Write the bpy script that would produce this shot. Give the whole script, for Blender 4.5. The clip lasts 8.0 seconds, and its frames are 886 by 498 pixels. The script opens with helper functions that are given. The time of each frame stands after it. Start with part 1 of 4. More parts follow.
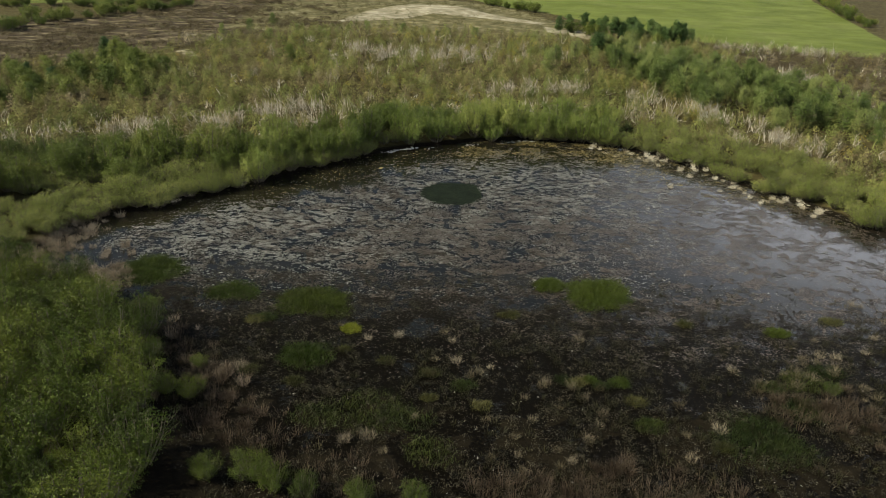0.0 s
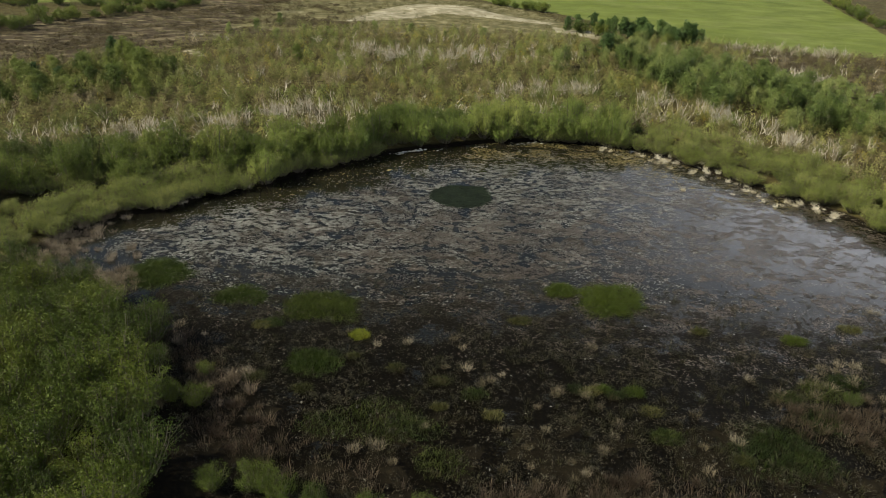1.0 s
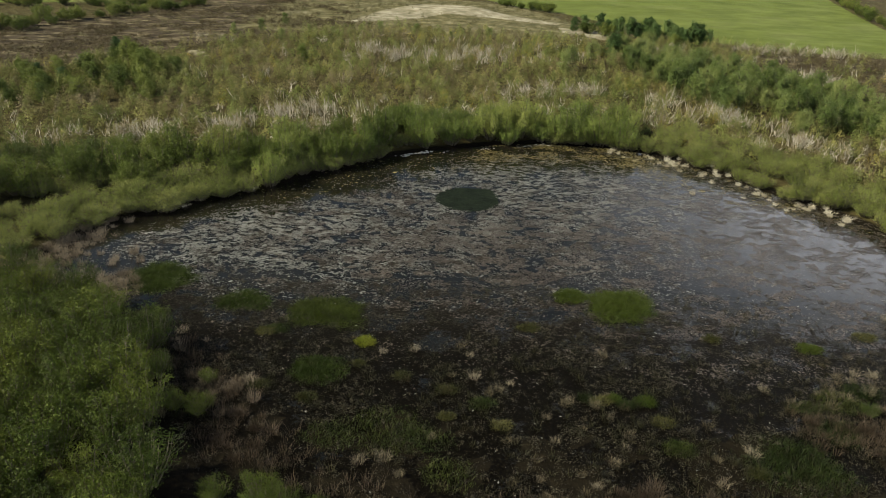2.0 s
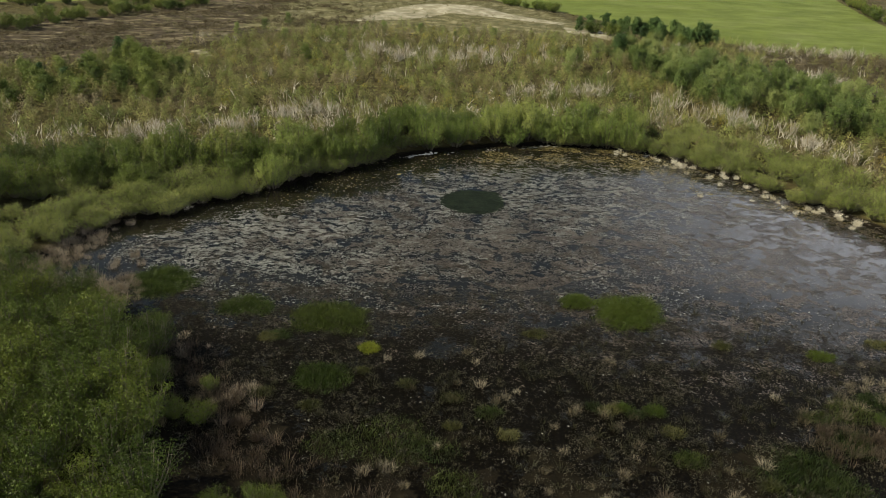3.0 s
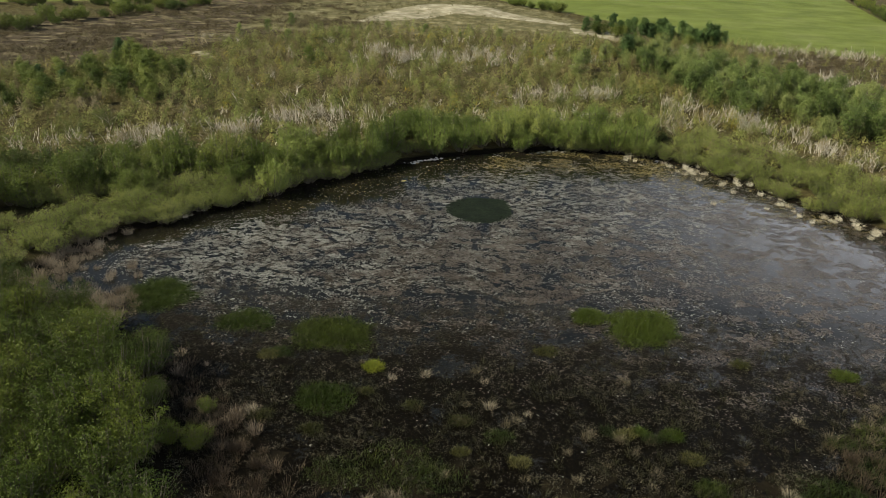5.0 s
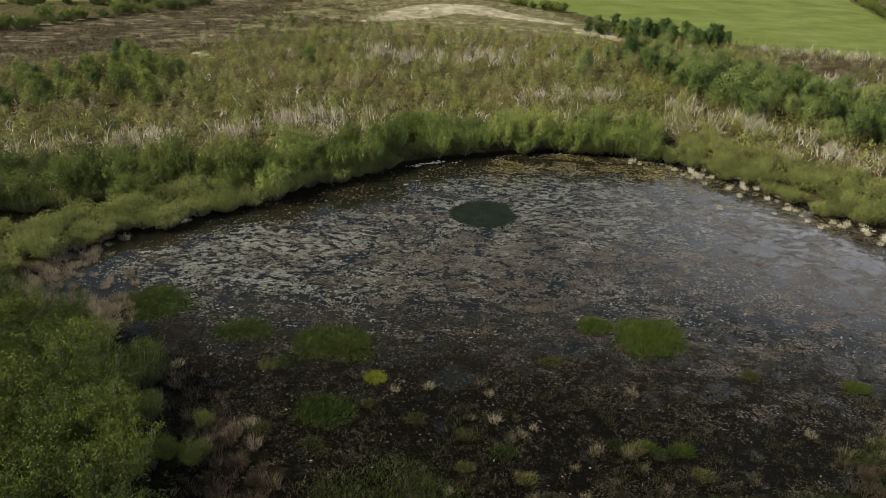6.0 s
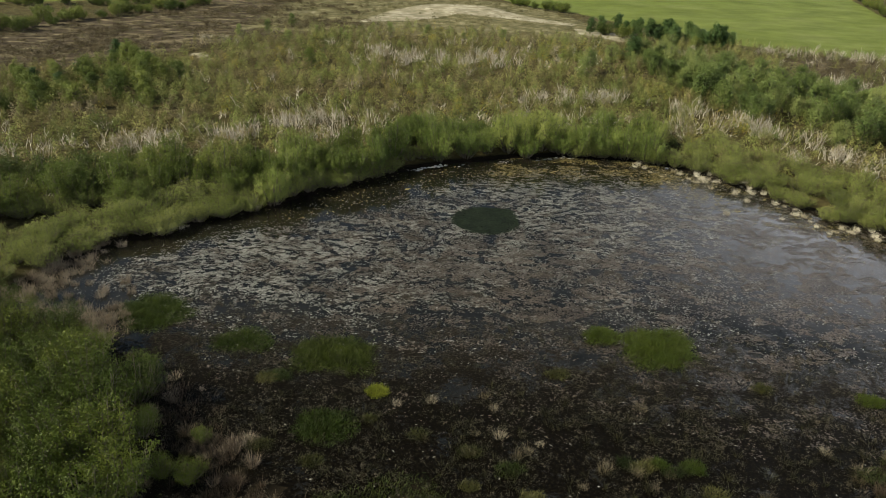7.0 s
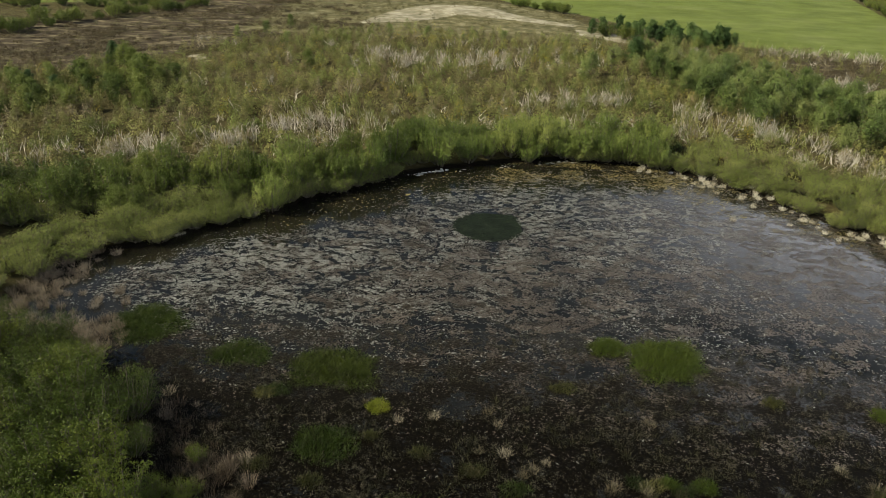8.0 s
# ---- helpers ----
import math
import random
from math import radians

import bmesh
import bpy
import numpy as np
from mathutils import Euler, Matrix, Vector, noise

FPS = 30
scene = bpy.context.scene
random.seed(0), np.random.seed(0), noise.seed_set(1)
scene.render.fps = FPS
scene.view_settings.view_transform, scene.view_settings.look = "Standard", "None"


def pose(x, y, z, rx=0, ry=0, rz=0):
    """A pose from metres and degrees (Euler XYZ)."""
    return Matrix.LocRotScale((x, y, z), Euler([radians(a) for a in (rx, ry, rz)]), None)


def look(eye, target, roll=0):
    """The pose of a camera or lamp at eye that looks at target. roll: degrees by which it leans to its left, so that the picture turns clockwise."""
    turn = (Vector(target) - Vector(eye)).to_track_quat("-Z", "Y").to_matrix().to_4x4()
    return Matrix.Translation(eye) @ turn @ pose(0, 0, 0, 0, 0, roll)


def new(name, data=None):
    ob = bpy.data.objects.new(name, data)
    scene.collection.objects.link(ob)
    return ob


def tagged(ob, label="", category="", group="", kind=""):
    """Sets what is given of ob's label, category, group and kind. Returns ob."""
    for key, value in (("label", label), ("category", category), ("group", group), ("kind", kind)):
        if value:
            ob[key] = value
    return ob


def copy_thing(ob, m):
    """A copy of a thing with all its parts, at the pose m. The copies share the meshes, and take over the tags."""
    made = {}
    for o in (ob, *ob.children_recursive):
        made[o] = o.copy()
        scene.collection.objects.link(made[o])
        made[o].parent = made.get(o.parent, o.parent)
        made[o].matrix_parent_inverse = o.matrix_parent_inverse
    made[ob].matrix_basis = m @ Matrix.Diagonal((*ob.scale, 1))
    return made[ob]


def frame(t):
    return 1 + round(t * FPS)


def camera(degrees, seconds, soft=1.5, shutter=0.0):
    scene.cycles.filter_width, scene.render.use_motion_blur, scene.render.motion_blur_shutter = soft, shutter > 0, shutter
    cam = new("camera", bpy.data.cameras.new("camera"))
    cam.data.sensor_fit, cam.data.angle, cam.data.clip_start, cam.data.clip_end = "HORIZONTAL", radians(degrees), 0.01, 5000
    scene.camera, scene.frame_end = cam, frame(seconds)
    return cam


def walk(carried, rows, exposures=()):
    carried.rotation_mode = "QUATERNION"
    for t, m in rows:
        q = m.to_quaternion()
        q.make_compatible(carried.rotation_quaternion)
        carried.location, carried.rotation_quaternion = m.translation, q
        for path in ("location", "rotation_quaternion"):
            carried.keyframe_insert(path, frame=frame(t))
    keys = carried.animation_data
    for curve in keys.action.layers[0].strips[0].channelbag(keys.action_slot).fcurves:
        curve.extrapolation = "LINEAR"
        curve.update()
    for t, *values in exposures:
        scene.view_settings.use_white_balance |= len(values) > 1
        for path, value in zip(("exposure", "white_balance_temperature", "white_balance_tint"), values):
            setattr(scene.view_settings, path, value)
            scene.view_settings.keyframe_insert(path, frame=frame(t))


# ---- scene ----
cam = camera(60.0, 8.0, soft=0.7)
PATH = [
    (0, (0.654, 0.39, 16.338), (0.617, 2.208, 15.504), 2.0),
    (0.5, (0.538, 0.699, 16.302), (0.493, 2.516, 15.468), 2.0),
    (1, (0.441, 1.001, 16.283), (0.389, 2.818, 15.448), 2.0),
    (1.5, (0.367, 1.311, 16.252), (0.309, 3.127, 15.417), 2.0),
    (3, (0.174, 2.164, 16.237), (0.103, 3.979, 15.399), 2.0),
    (3.5, (0.122, 2.458, 16.252), (0.048, 4.272, 15.412), 2.0),
    (4, (0.067, 2.78, 16.262), (-0.01, 4.593, 15.422), 2.0),
    (4.5, (0.002, 3.125, 16.266), (-0.076, 4.938, 15.426), 2.0),
    (6, (-0.22, 4.228, 16.311), (-0.3, 6.039, 15.468), 2.0),
    (6.5, (-0.306, 4.618, 16.344), (-0.386, 6.429, 15.5), 2.0),
    (7, (-0.379, 5.05, 16.344), (-0.46, 6.861, 15.499), 2.0),
    (7.5, (-0.46, 5.479, 16.348), (-0.54, 7.29, 15.503), 2.0),
    (8, (-0.547, 5.93, 16.349), (-0.626, 7.741, 15.504), 2.0),
]
walk(cam, [(t, look(eye, target, roll)) for t, eye, target, roll in PATH], [(0.0, 0.84, 7150, 2)])

# ---- daylight ----
SUN_FROM = Vector((-0.76, -0.16, 0.60)).normalized()
world = bpy.data.worlds.new("sky")
scene.world = world
world.use_nodes = True
sky = world.node_tree.nodes.new("ShaderNodeTexSky")
sky.sky_type, sky.sun_disc = "NISHITA", False
sky.sun_elevation = math.asin(SUN_FROM.z)
sky.sun_rotation = math.atan2(SUN_FROM.x, SUN_FROM.y)
sky.air_density, sky.dust_density = 1.0, 0.6
# unseen cloud, added low so the right-hand water has brightness to mirror
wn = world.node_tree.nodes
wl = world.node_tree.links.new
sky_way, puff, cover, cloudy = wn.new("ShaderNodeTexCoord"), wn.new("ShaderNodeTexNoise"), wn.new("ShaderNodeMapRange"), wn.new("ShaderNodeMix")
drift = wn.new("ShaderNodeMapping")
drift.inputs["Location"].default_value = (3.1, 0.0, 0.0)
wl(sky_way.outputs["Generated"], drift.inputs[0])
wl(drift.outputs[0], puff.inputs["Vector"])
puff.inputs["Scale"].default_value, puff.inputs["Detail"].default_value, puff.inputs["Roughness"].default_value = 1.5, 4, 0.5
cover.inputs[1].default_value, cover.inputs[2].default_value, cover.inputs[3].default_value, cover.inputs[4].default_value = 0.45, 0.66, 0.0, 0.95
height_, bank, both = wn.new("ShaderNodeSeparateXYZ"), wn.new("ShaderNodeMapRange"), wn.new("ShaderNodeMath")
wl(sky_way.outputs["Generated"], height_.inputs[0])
# more cloud to the east than the sunny west, to brighten the right-hand water
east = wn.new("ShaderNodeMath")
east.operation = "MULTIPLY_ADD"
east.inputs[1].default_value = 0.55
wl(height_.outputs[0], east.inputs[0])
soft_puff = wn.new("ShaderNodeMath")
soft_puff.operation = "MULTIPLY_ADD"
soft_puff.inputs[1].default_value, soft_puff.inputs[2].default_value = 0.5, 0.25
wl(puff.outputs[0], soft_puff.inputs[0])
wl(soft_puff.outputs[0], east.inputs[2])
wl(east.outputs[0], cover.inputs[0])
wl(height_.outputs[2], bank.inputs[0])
# cloud cut off higher up, so the near water mirrors darker sky
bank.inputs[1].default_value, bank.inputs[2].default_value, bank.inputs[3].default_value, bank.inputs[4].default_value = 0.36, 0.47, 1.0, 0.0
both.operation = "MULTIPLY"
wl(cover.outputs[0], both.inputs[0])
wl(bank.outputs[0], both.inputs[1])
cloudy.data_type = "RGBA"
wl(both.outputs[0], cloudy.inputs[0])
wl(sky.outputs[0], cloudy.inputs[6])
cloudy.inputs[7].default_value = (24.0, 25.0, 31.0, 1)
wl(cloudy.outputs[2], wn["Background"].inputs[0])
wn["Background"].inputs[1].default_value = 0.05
sun_data = bpy.data.lights.new("sun", "SUN")
sun_data.energy, sun_data.angle, sun_data.color = 5.0, radians(0.53), (1.0, 0.93, 0.80)
sun = new("sun", sun_data)
sun.matrix_world = look((-60, -20, 60), Vector((-60, -20, 60)) - SUN_FROM)

# ---- plan, in metres ----
SHORE = [(-21.0, 32.2), (-20.1, 33.4), (-19.6, 35.0), (-19.1, 36.9), (-18.3, 38.7), (-16.5, 39.8), (-15.4, 41.8), (-13.7, 43.1),
         (-12.2, 44.5), (-10.6, 46.5), (-8.9, 48.1), (-7.3, 50.0), (-4.6, 52.1), (-2.0, 53.7), (1.2, 55.1), (4.8, 56.2),
         (8.9, 56.2), (12.0, 55.3), (14.3, 53.5), (16.4, 51.2), (18.0, 49.2), (19.9, 46.8), (21.3, 45.4), (22.8, 42.9), (25.5, 38.0)]
NEAR_SHORE = [(26.0, 32.0), (21.0, 27.0), (16.5, 23.5), (14.0, 19.0), (10.0, 16.5), (4.0, 15.5), (-2.0, 16.5), (-5.5, 18.5), (-7.6, 20.6),
              (-9.2, 23.6), (-10.8, 26.0), (-13.2, 28.6), (-16.0, 30.6)]
POND = np.array(SHORE + NEAR_SHORE)
FIELD = np.array([(0.4, 140), (6.8, 131), (13.4, 125), (20, 116), (26, 107.2), (31.6, 102.8), (38, 99.4), (44, 97.8), (52, 95.5), (56, 99),
                  (61, 125), (68, 162), (90, 280), (-30, 300), (-14, 175)])
MOOR = np.array([(-120, 52), (-60, 66), (-44, 71), (-38, 77), (-31, 87), (-28, 93), (-23, 99), (-16, 106), (-20, 122), (-32, 140), (-46, 128), (-47, 107), (-58, 95), (-120, 70)])
SAND = np.array([(-17.6, 109.0), (-14.7, 119.5), (-8.6, 129), (-2.3, 129), (3.8, 120.5), (12.2, 114.2), (11.2, 112.8), (3.4, 116.2), (-4.4, 118.5), (-10.0, 112.5)])
TRACK = np.array([(11.3, 111.3), (13.8, 109.1), (16.4, 108.6), (17.9, 104.3), (17.4, 101.2), (14.9, 103.1), (13.0, 105.2), (11.3, 106.6)])
BROWN = np.array([(30, 76), (36, 66), (60, 50), (90, 60), (70, 96), (52, 95.5), (44, 97.3), (38, 98.9), (33, 100.8), (31, 96)])


def sdist(p, poly):
    """Distance to a polygon, negative inside."""
    best = np.full(len(p), 1e9)
    inside = np.zeros(len(p), bool)
    for a, b in zip(poly, np.roll(poly, -1, 0)):
        ab, ap = b - a, p - a
        s = np.clip((ap @ ab) / (ab @ ab), 0, 1)
        best = np.minimum(best, np.hypot(*(ap - s[:, None] * ab).T))
        cross = (a[1] > p[:, 1]) != (b[1] > p[:, 1])
        with np.errstate(divide="ignore", invalid="ignore"):
            inside ^= cross & (p[:, 0] < (b[0] - a[0]) * (p[:, 1] - a[1]) / (b[1] - a[1]) + a[0])
    return np.where(inside, -best, best)


def step(d, a, b):
    s = np.clip((d - a) / (b - a), 0, 1)
    return s * s * (3 - 2 * s)


def lattice(i, j, seed):
    h = (i.astype(np.int64) * 374761393 + j.astype(np.int64) * 668265263 + seed * 974711) & 0x7FFFFFFF
    h = ((h ^ (h >> 13)) * 1274126177) & 0x7FFFFFFF
    return ((h ^ (h >> 16)) & 0xFFFF) / 65535.0


def vnoise(x, y, seed=0):
    i, j = np.floor(x), np.floor(y)
    u, v = x - i, y - j
    u, v = u * u * (3 - 2 * u), v * v * (3 - 2 * v)
    a, b = lattice(i, j, seed), lattice(i + 1, j, seed)
    c, d = lattice(i, j + 1, seed), lattice(i + 1, j + 1, seed)
    return (a * (1 - u) + b * u) * (1 - v) + (c * (1 - u) + d * u) * v


def fbm(x, y, seed=0, octaves=4):
    out, amp, total = 0, 1.0, 0
    for k in range(octaves):
        out = out + amp * vnoise(x * 2 ** k + 17.3 * k, y * 2 ** k - 9.1 * k, seed + k)
        total += amp
        amp *= 0.55
    return out / total


def ground_height(x, y):
    """Height of the ground: pond basin, boggy near margin, low banks and the sandy mound."""
    p = np.column_stack([x, y])
    d = sdist(p, POND)
    bank = step(d, -0.4, 1.6) * 0.28 + 0.25 * (fbm(x / 9, y / 9, 5) - 0.4) * step(d, 0, 6)
    bed = -0.45 * step(-d, 0.1, 2.5)
    near = step(-y, -31, -22)
    bog = (fbm(x / 0.9, y / 0.9, 21, 3) - 0.52) * 0.14
    z = np.where(d > 0, bank, bed)
    z = z * (1 - near * (d < 0)) + bog * near * (d < 2.5)
    z = z + 0.5 * np.exp(-(((x + 4) / 10) ** 2 + ((y - 123) / 6) ** 2))
    return z


# ---- materials ----
def ink(mat):
    mat.use_nodes = True
    nt = mat.node_tree
    return nt, nt.nodes["Principled BSDF"], lambda kind: nt.nodes.new("ShaderNode" + kind), nt.links.new


def ramp_of(nt, stops):
    r = nt.nodes.new("ShaderNodeValToRGB")
    el = r.color_ramp.elements
    while len(el) < len(stops):
        el.new(0.5)
    for e, (pos, col) in zip(el, stops):
        e.position, e.color = pos, (*col, 1)
    return r


def leaf_material(name, stops, clump=1.6, translucent=0.2, rough=0.55):
    """Foliage: leaf by leaf and clump by clump variation, with light coming through."""
    mat = bpy.data.materials.new(name)
    nt, b, node, link = ink(mat)
    geo, info, tex = node("NewGeometry"), node("ObjectInfo"), node("TexNoise")
    tex.inputs["Scale"].default_value, tex.inputs["Detail"].default_value = 1 / clump, 3
    link(geo.outputs["Position"], tex.inputs["Vector"])
    m1, m2, m3 = node("Math"), node("Math"), node("Math")
    m1.operation = m2.operation = m3.operation = "MULTIPLY_ADD"
    m1.inputs[1].default_value, m1.inputs[2].default_value = 0.30, -0.27
    link(geo.outputs["Random Per Island"], m1.inputs[0])
    m2.inputs[1].default_value = 0.52
    link(info.outputs["Random"], m2.inputs[0])
    link(m1.outputs[0], m2.inputs[2])
    m3.inputs[1].default_value = 0.75
    link(tex.outputs[0], m3.inputs[0])
    link(m2.outputs[0], m3.inputs[2])
    r = ramp_of(nt, stops)
    link(m3.outputs[0], r.inputs[0])
    link(r.outputs[0], b.inputs["Base Color"])
    b.inputs["Roughness"].default_value = rough
    b.inputs["Specular IOR Level"].default_value = 0.15
    tr, mix, out = node("BsdfTranslucent"), node("MixShader"), nt.nodes["Material Output"]
    link(r.outputs[0], tr.inputs[0])
    mix.inputs[0].default_value = translucent
    link(b.outputs[0], mix.inputs[1])
    link(tr.outputs[0], mix.inputs[2])
    link(mix.outputs[0], out.inputs[0])
    return mat


def heath_material():
    """Scrub of mixed shrubs: green, olive, brown and tan bush by bush, light and dark sprig by sprig."""
    mat = leaf_material("heath_leaves", [(0.0, (0.55, 0.55, 0.55)), (0.5, (0.95, 0.95, 0.95)), (1.0, (1.3, 1.28, 1.22))], 0.5, 0.2)
    nt, b, node, link = ink(mat)
    geo, wide, own, split = node("NewGeometry"), node("TexNoise"), node("VertexColor"), node("SeparateColor")
    own.layer_name = "shrub"
    link(own.outputs[0], split.inputs[0])
    wide.inputs["Scale"].default_value, wide.inputs["Detail"].default_value = 0.14, 3
    link(geo.outputs["Position"], wide.inputs["Vector"])
    add, dim = node("Math"), node("MapRange")
    add.operation = "MULTIPLY_ADD"
    add.inputs[1].default_value = 0.42
    link(split.outputs[0], add.inputs[0])
    link(wide.outputs[0], add.inputs[2])
    dim.inputs[3].default_value, dim.inputs[4].default_value = 0.45, 1.45
    link(split.outputs[1], dim.inputs[0])
    hue = ramp_of(nt, [(0.46, (0.130, 0.165, 0.044)), (0.64, (0.205, 0.220, 0.068)), (0.80, (0.245, 0.225, 0.086)), (0.90, (0.190, 0.150, 0.082)), (1.0, (0.26, 0.22, 0.14))])
    link(add.outputs[0], hue.inputs[0])
    tone = b.inputs["Base Color"].links[0].from_socket
    mix = node("Mix")
    mix.data_type, mix.blend_type = "RGBA", "MULTIPLY"
    mix.inputs[0].default_value = 1.0
    link(hue.outputs[0], mix.inputs[6])
    link(tone, mix.inputs[7])
    bright = node("Mix")
    bright.data_type, bright.blend_type = "RGBA", "MULTIPLY"
    bright.inputs[0].default_value = 1.0
    link(mix.outputs[2], bright.inputs[6])
    link(dim.outputs[0], bright.inputs[7])
    link(bright.outputs[2], b.inputs["Base Color"])
    link(bright.outputs[2], nt.nodes["Translucent BSDF"].inputs[0])
    return mat


def plain_material(name, stops, scale, rough=0.8, bump=0.3, detail=6, island=0.0):
    """Surface with two scales of noise in colour and relief."""
    mat = bpy.data.materials.new(name)
    nt, b, node, link = ink(mat)
    geo, tex, fine = node("NewGeometry"), node("TexNoise"), node("TexNoise")
    for t, s in ((tex, scale), (fine, scale * 6.3)):
        t.inputs["Scale"].default_value, t.inputs["Detail"].default_value = s, detail
        link(geo.outputs["Position"], t.inputs["Vector"])
    add = node("Math")
    add.operation = "MULTIPLY_ADD"
    add.inputs[1].default_value = 0.45
    link(fine.outputs[0], add.inputs[0])
    shift = node("Math")
    shift.operation = "MULTIPLY_ADD"
    shift.inputs[1].default_value = island
    link(geo.outputs["Random Per Island"], shift.inputs[0])
    half = node("Math")
    half.operation = "MULTIPLY_ADD"
    half.inputs[1].default_value, half.inputs[2].default_value = 0.75, -0.1 - island / 2
    link(tex.outputs[0], half.inputs[0])
    link(half.outputs[0], shift.inputs[2])
    link(shift.outputs[0], add.inputs[2])
    r = ramp_of(nt, stops)
    link(add.outputs[0], r.inputs[0])
    link(r.outputs[0], b.inputs["Base Color"])
    b.inputs["Roughness"].default_value = rough
    b.inputs["Specular IOR Level"].default_value = 0.25
    if bump:
        bp = node("Bump")
        bp.inputs["Strength"].default_value, bp.inputs["Distance"].default_value = bump, 0.05
        link(fine.outputs[0], bp.inputs["Height"])
        link(bp.outputs[0], b.inputs["Normal"])
    return mat


def ground_material():
    mat = bpy.data.materials.new("ground")
    nt, b, node, link = ink(mat)
    geo, za, zb = node("NewGeometry"), node("VertexColor"), node("VertexColor")
    za.layer_name, zb.layer_name = "zone_a", "zone_b"
    sa, sb = node("SeparateColor"), node("SeparateColor")
    link(za.outputs[0], sa.inputs[0])
    link(zb.outputs[0], sb.inputs[0])

    def tex(scale, detail=6, stretch=None):
        t = node("TexNoise")
        t.inputs["Scale"].default_value, t.inputs["Detail"].default_value, t.inputs["Roughness"].default_value = scale, detail, 0.62
        if stretch:
            mp = node("Mapping")
            mp.inputs["Scale"].default_value, mp.inputs["Rotation"].default_value = stretch[0], (0, 0, stretch[1])
            link(geo.outputs["Position"], mp.inputs[0])
            link(mp.outputs[0], t.inputs["Vector"])
        else:
            link(geo.outputs["Position"], t.inputs["Vector"])
        return t

    big, fine = tex(0.22), tex(1.9, 8)
    streak = tex(0.13, 7, ((0.7, 1.2, 1), -0.35))
    look_ = {
        "heath": (fine, [(0.3, (0.022, 0.018, 0.010)), (0.55, (0.060, 0.052, 0.022)), (0.75, (0.115, 0.095, 0.050))]),
        "field": (streak, [(0.3, (0.074, 0.094, 0.020)), (0.5, (0.096, 0.122, 0.030)), (0.72, (0.132, 0.152, 0.054))]),
        "sand": (tex(0.5, 7), [(0.3, (0.1196, 0.1104, 0.069)), (0.5, (0.2116, 0.1932, 0.1426)), (0.7, (0.368, 0.345, 0.276))]),
        "moor": (tex(0.8, 9, ((0.75, 1.1, 1), 0.25)), [(0.36, (0.022, 0.017, 0.012)), (0.50, (0.055, 0.044, 0.030)), (0.60, (0.115, 0.097, 0.062)), (0.72, (0.27, 0.235, 0.16))]),
        "mud": (fine, [(0.3, (0.004, 0.003, 0.002)), (0.6, (0.010, 0.008, 0.005)), (0.8, (0.030, 0.024, 0.015))]),
        "grass": (tex(0.7, 7), [(0.3, (0.055, 0.053, 0.024)), (0.5, (0.105, 0.097, 0.050)), (0.7, (0.20, 0.18, 0.115))]),
    }
    cols = {}
    for key, (t, stops) in look_.items():
        r = ramp_of(nt, stops)
        link(t.outputs[0], r.inputs[0])
        cols[key] = r.outputs[0]

    def masked(socket):
        # ragged edge from the noise
        a = node("Math")
        a.operation = "MULTIPLY_ADD"
        a.inputs[1].default_value = 0.9
        link(fine.outputs[0], a.inputs[0])
        c = node("Math")
        c.operation = "ADD"
        link(socket, c.inputs[0])
        link(a.outputs[0], c.inputs[1])
        a.inputs[2].default_value = -0.45
        m = node("MapRange")
        m.inputs[1].default_value, m.inputs[2].default_value = 0.38, 0.62
        link(c.outputs[0], m.inputs[0])
        return m.outputs[0]

    current = cols["heath"]
    for key, socket in (("moor", sa.outputs[2]), ("grass", sb.outputs[1]), ("field", sa.outputs[0]), ("sand", sa.outputs[1]), ("mud", sb.outputs[0])):
        mix = node("Mix")
        mix.data_type = "RGBA"
        link(masked(socket), mix.inputs[0])
        link(current, mix.inputs[6])
        link(cols[key], mix.inputs[7])
        current = mix.outputs[2]
    var = node("Mix")
    var.data_type, var.blend_type = "RGBA", "MULTIPLY"
    var.inputs[0].default_value = 0.6
    rr = ramp_of(nt, [(0.3, (0.6, 0.6, 0.6)), (0.7, (1.15, 1.12, 1.05))])
    link(big.outputs[0], rr.inputs[0])
    link(current, var.inputs[6])
    link(rr.outputs[0], var.inputs[7])
    link(var.outputs[2], b.inputs["Base Color"])
    b.inputs["Roughness"].default_value = 0.95
    b.inputs["Specular IOR Level"].default_value = 0.06
    bp = node("Bump")
    bp.inputs["Strength"].default_value, bp.inputs["Distance"].default_value = 0.6, 0.12
    link(fine.outputs[0], bp.inputs["Height"])
    link(bp.outputs[0], b.inputs["Normal"])
    return mat


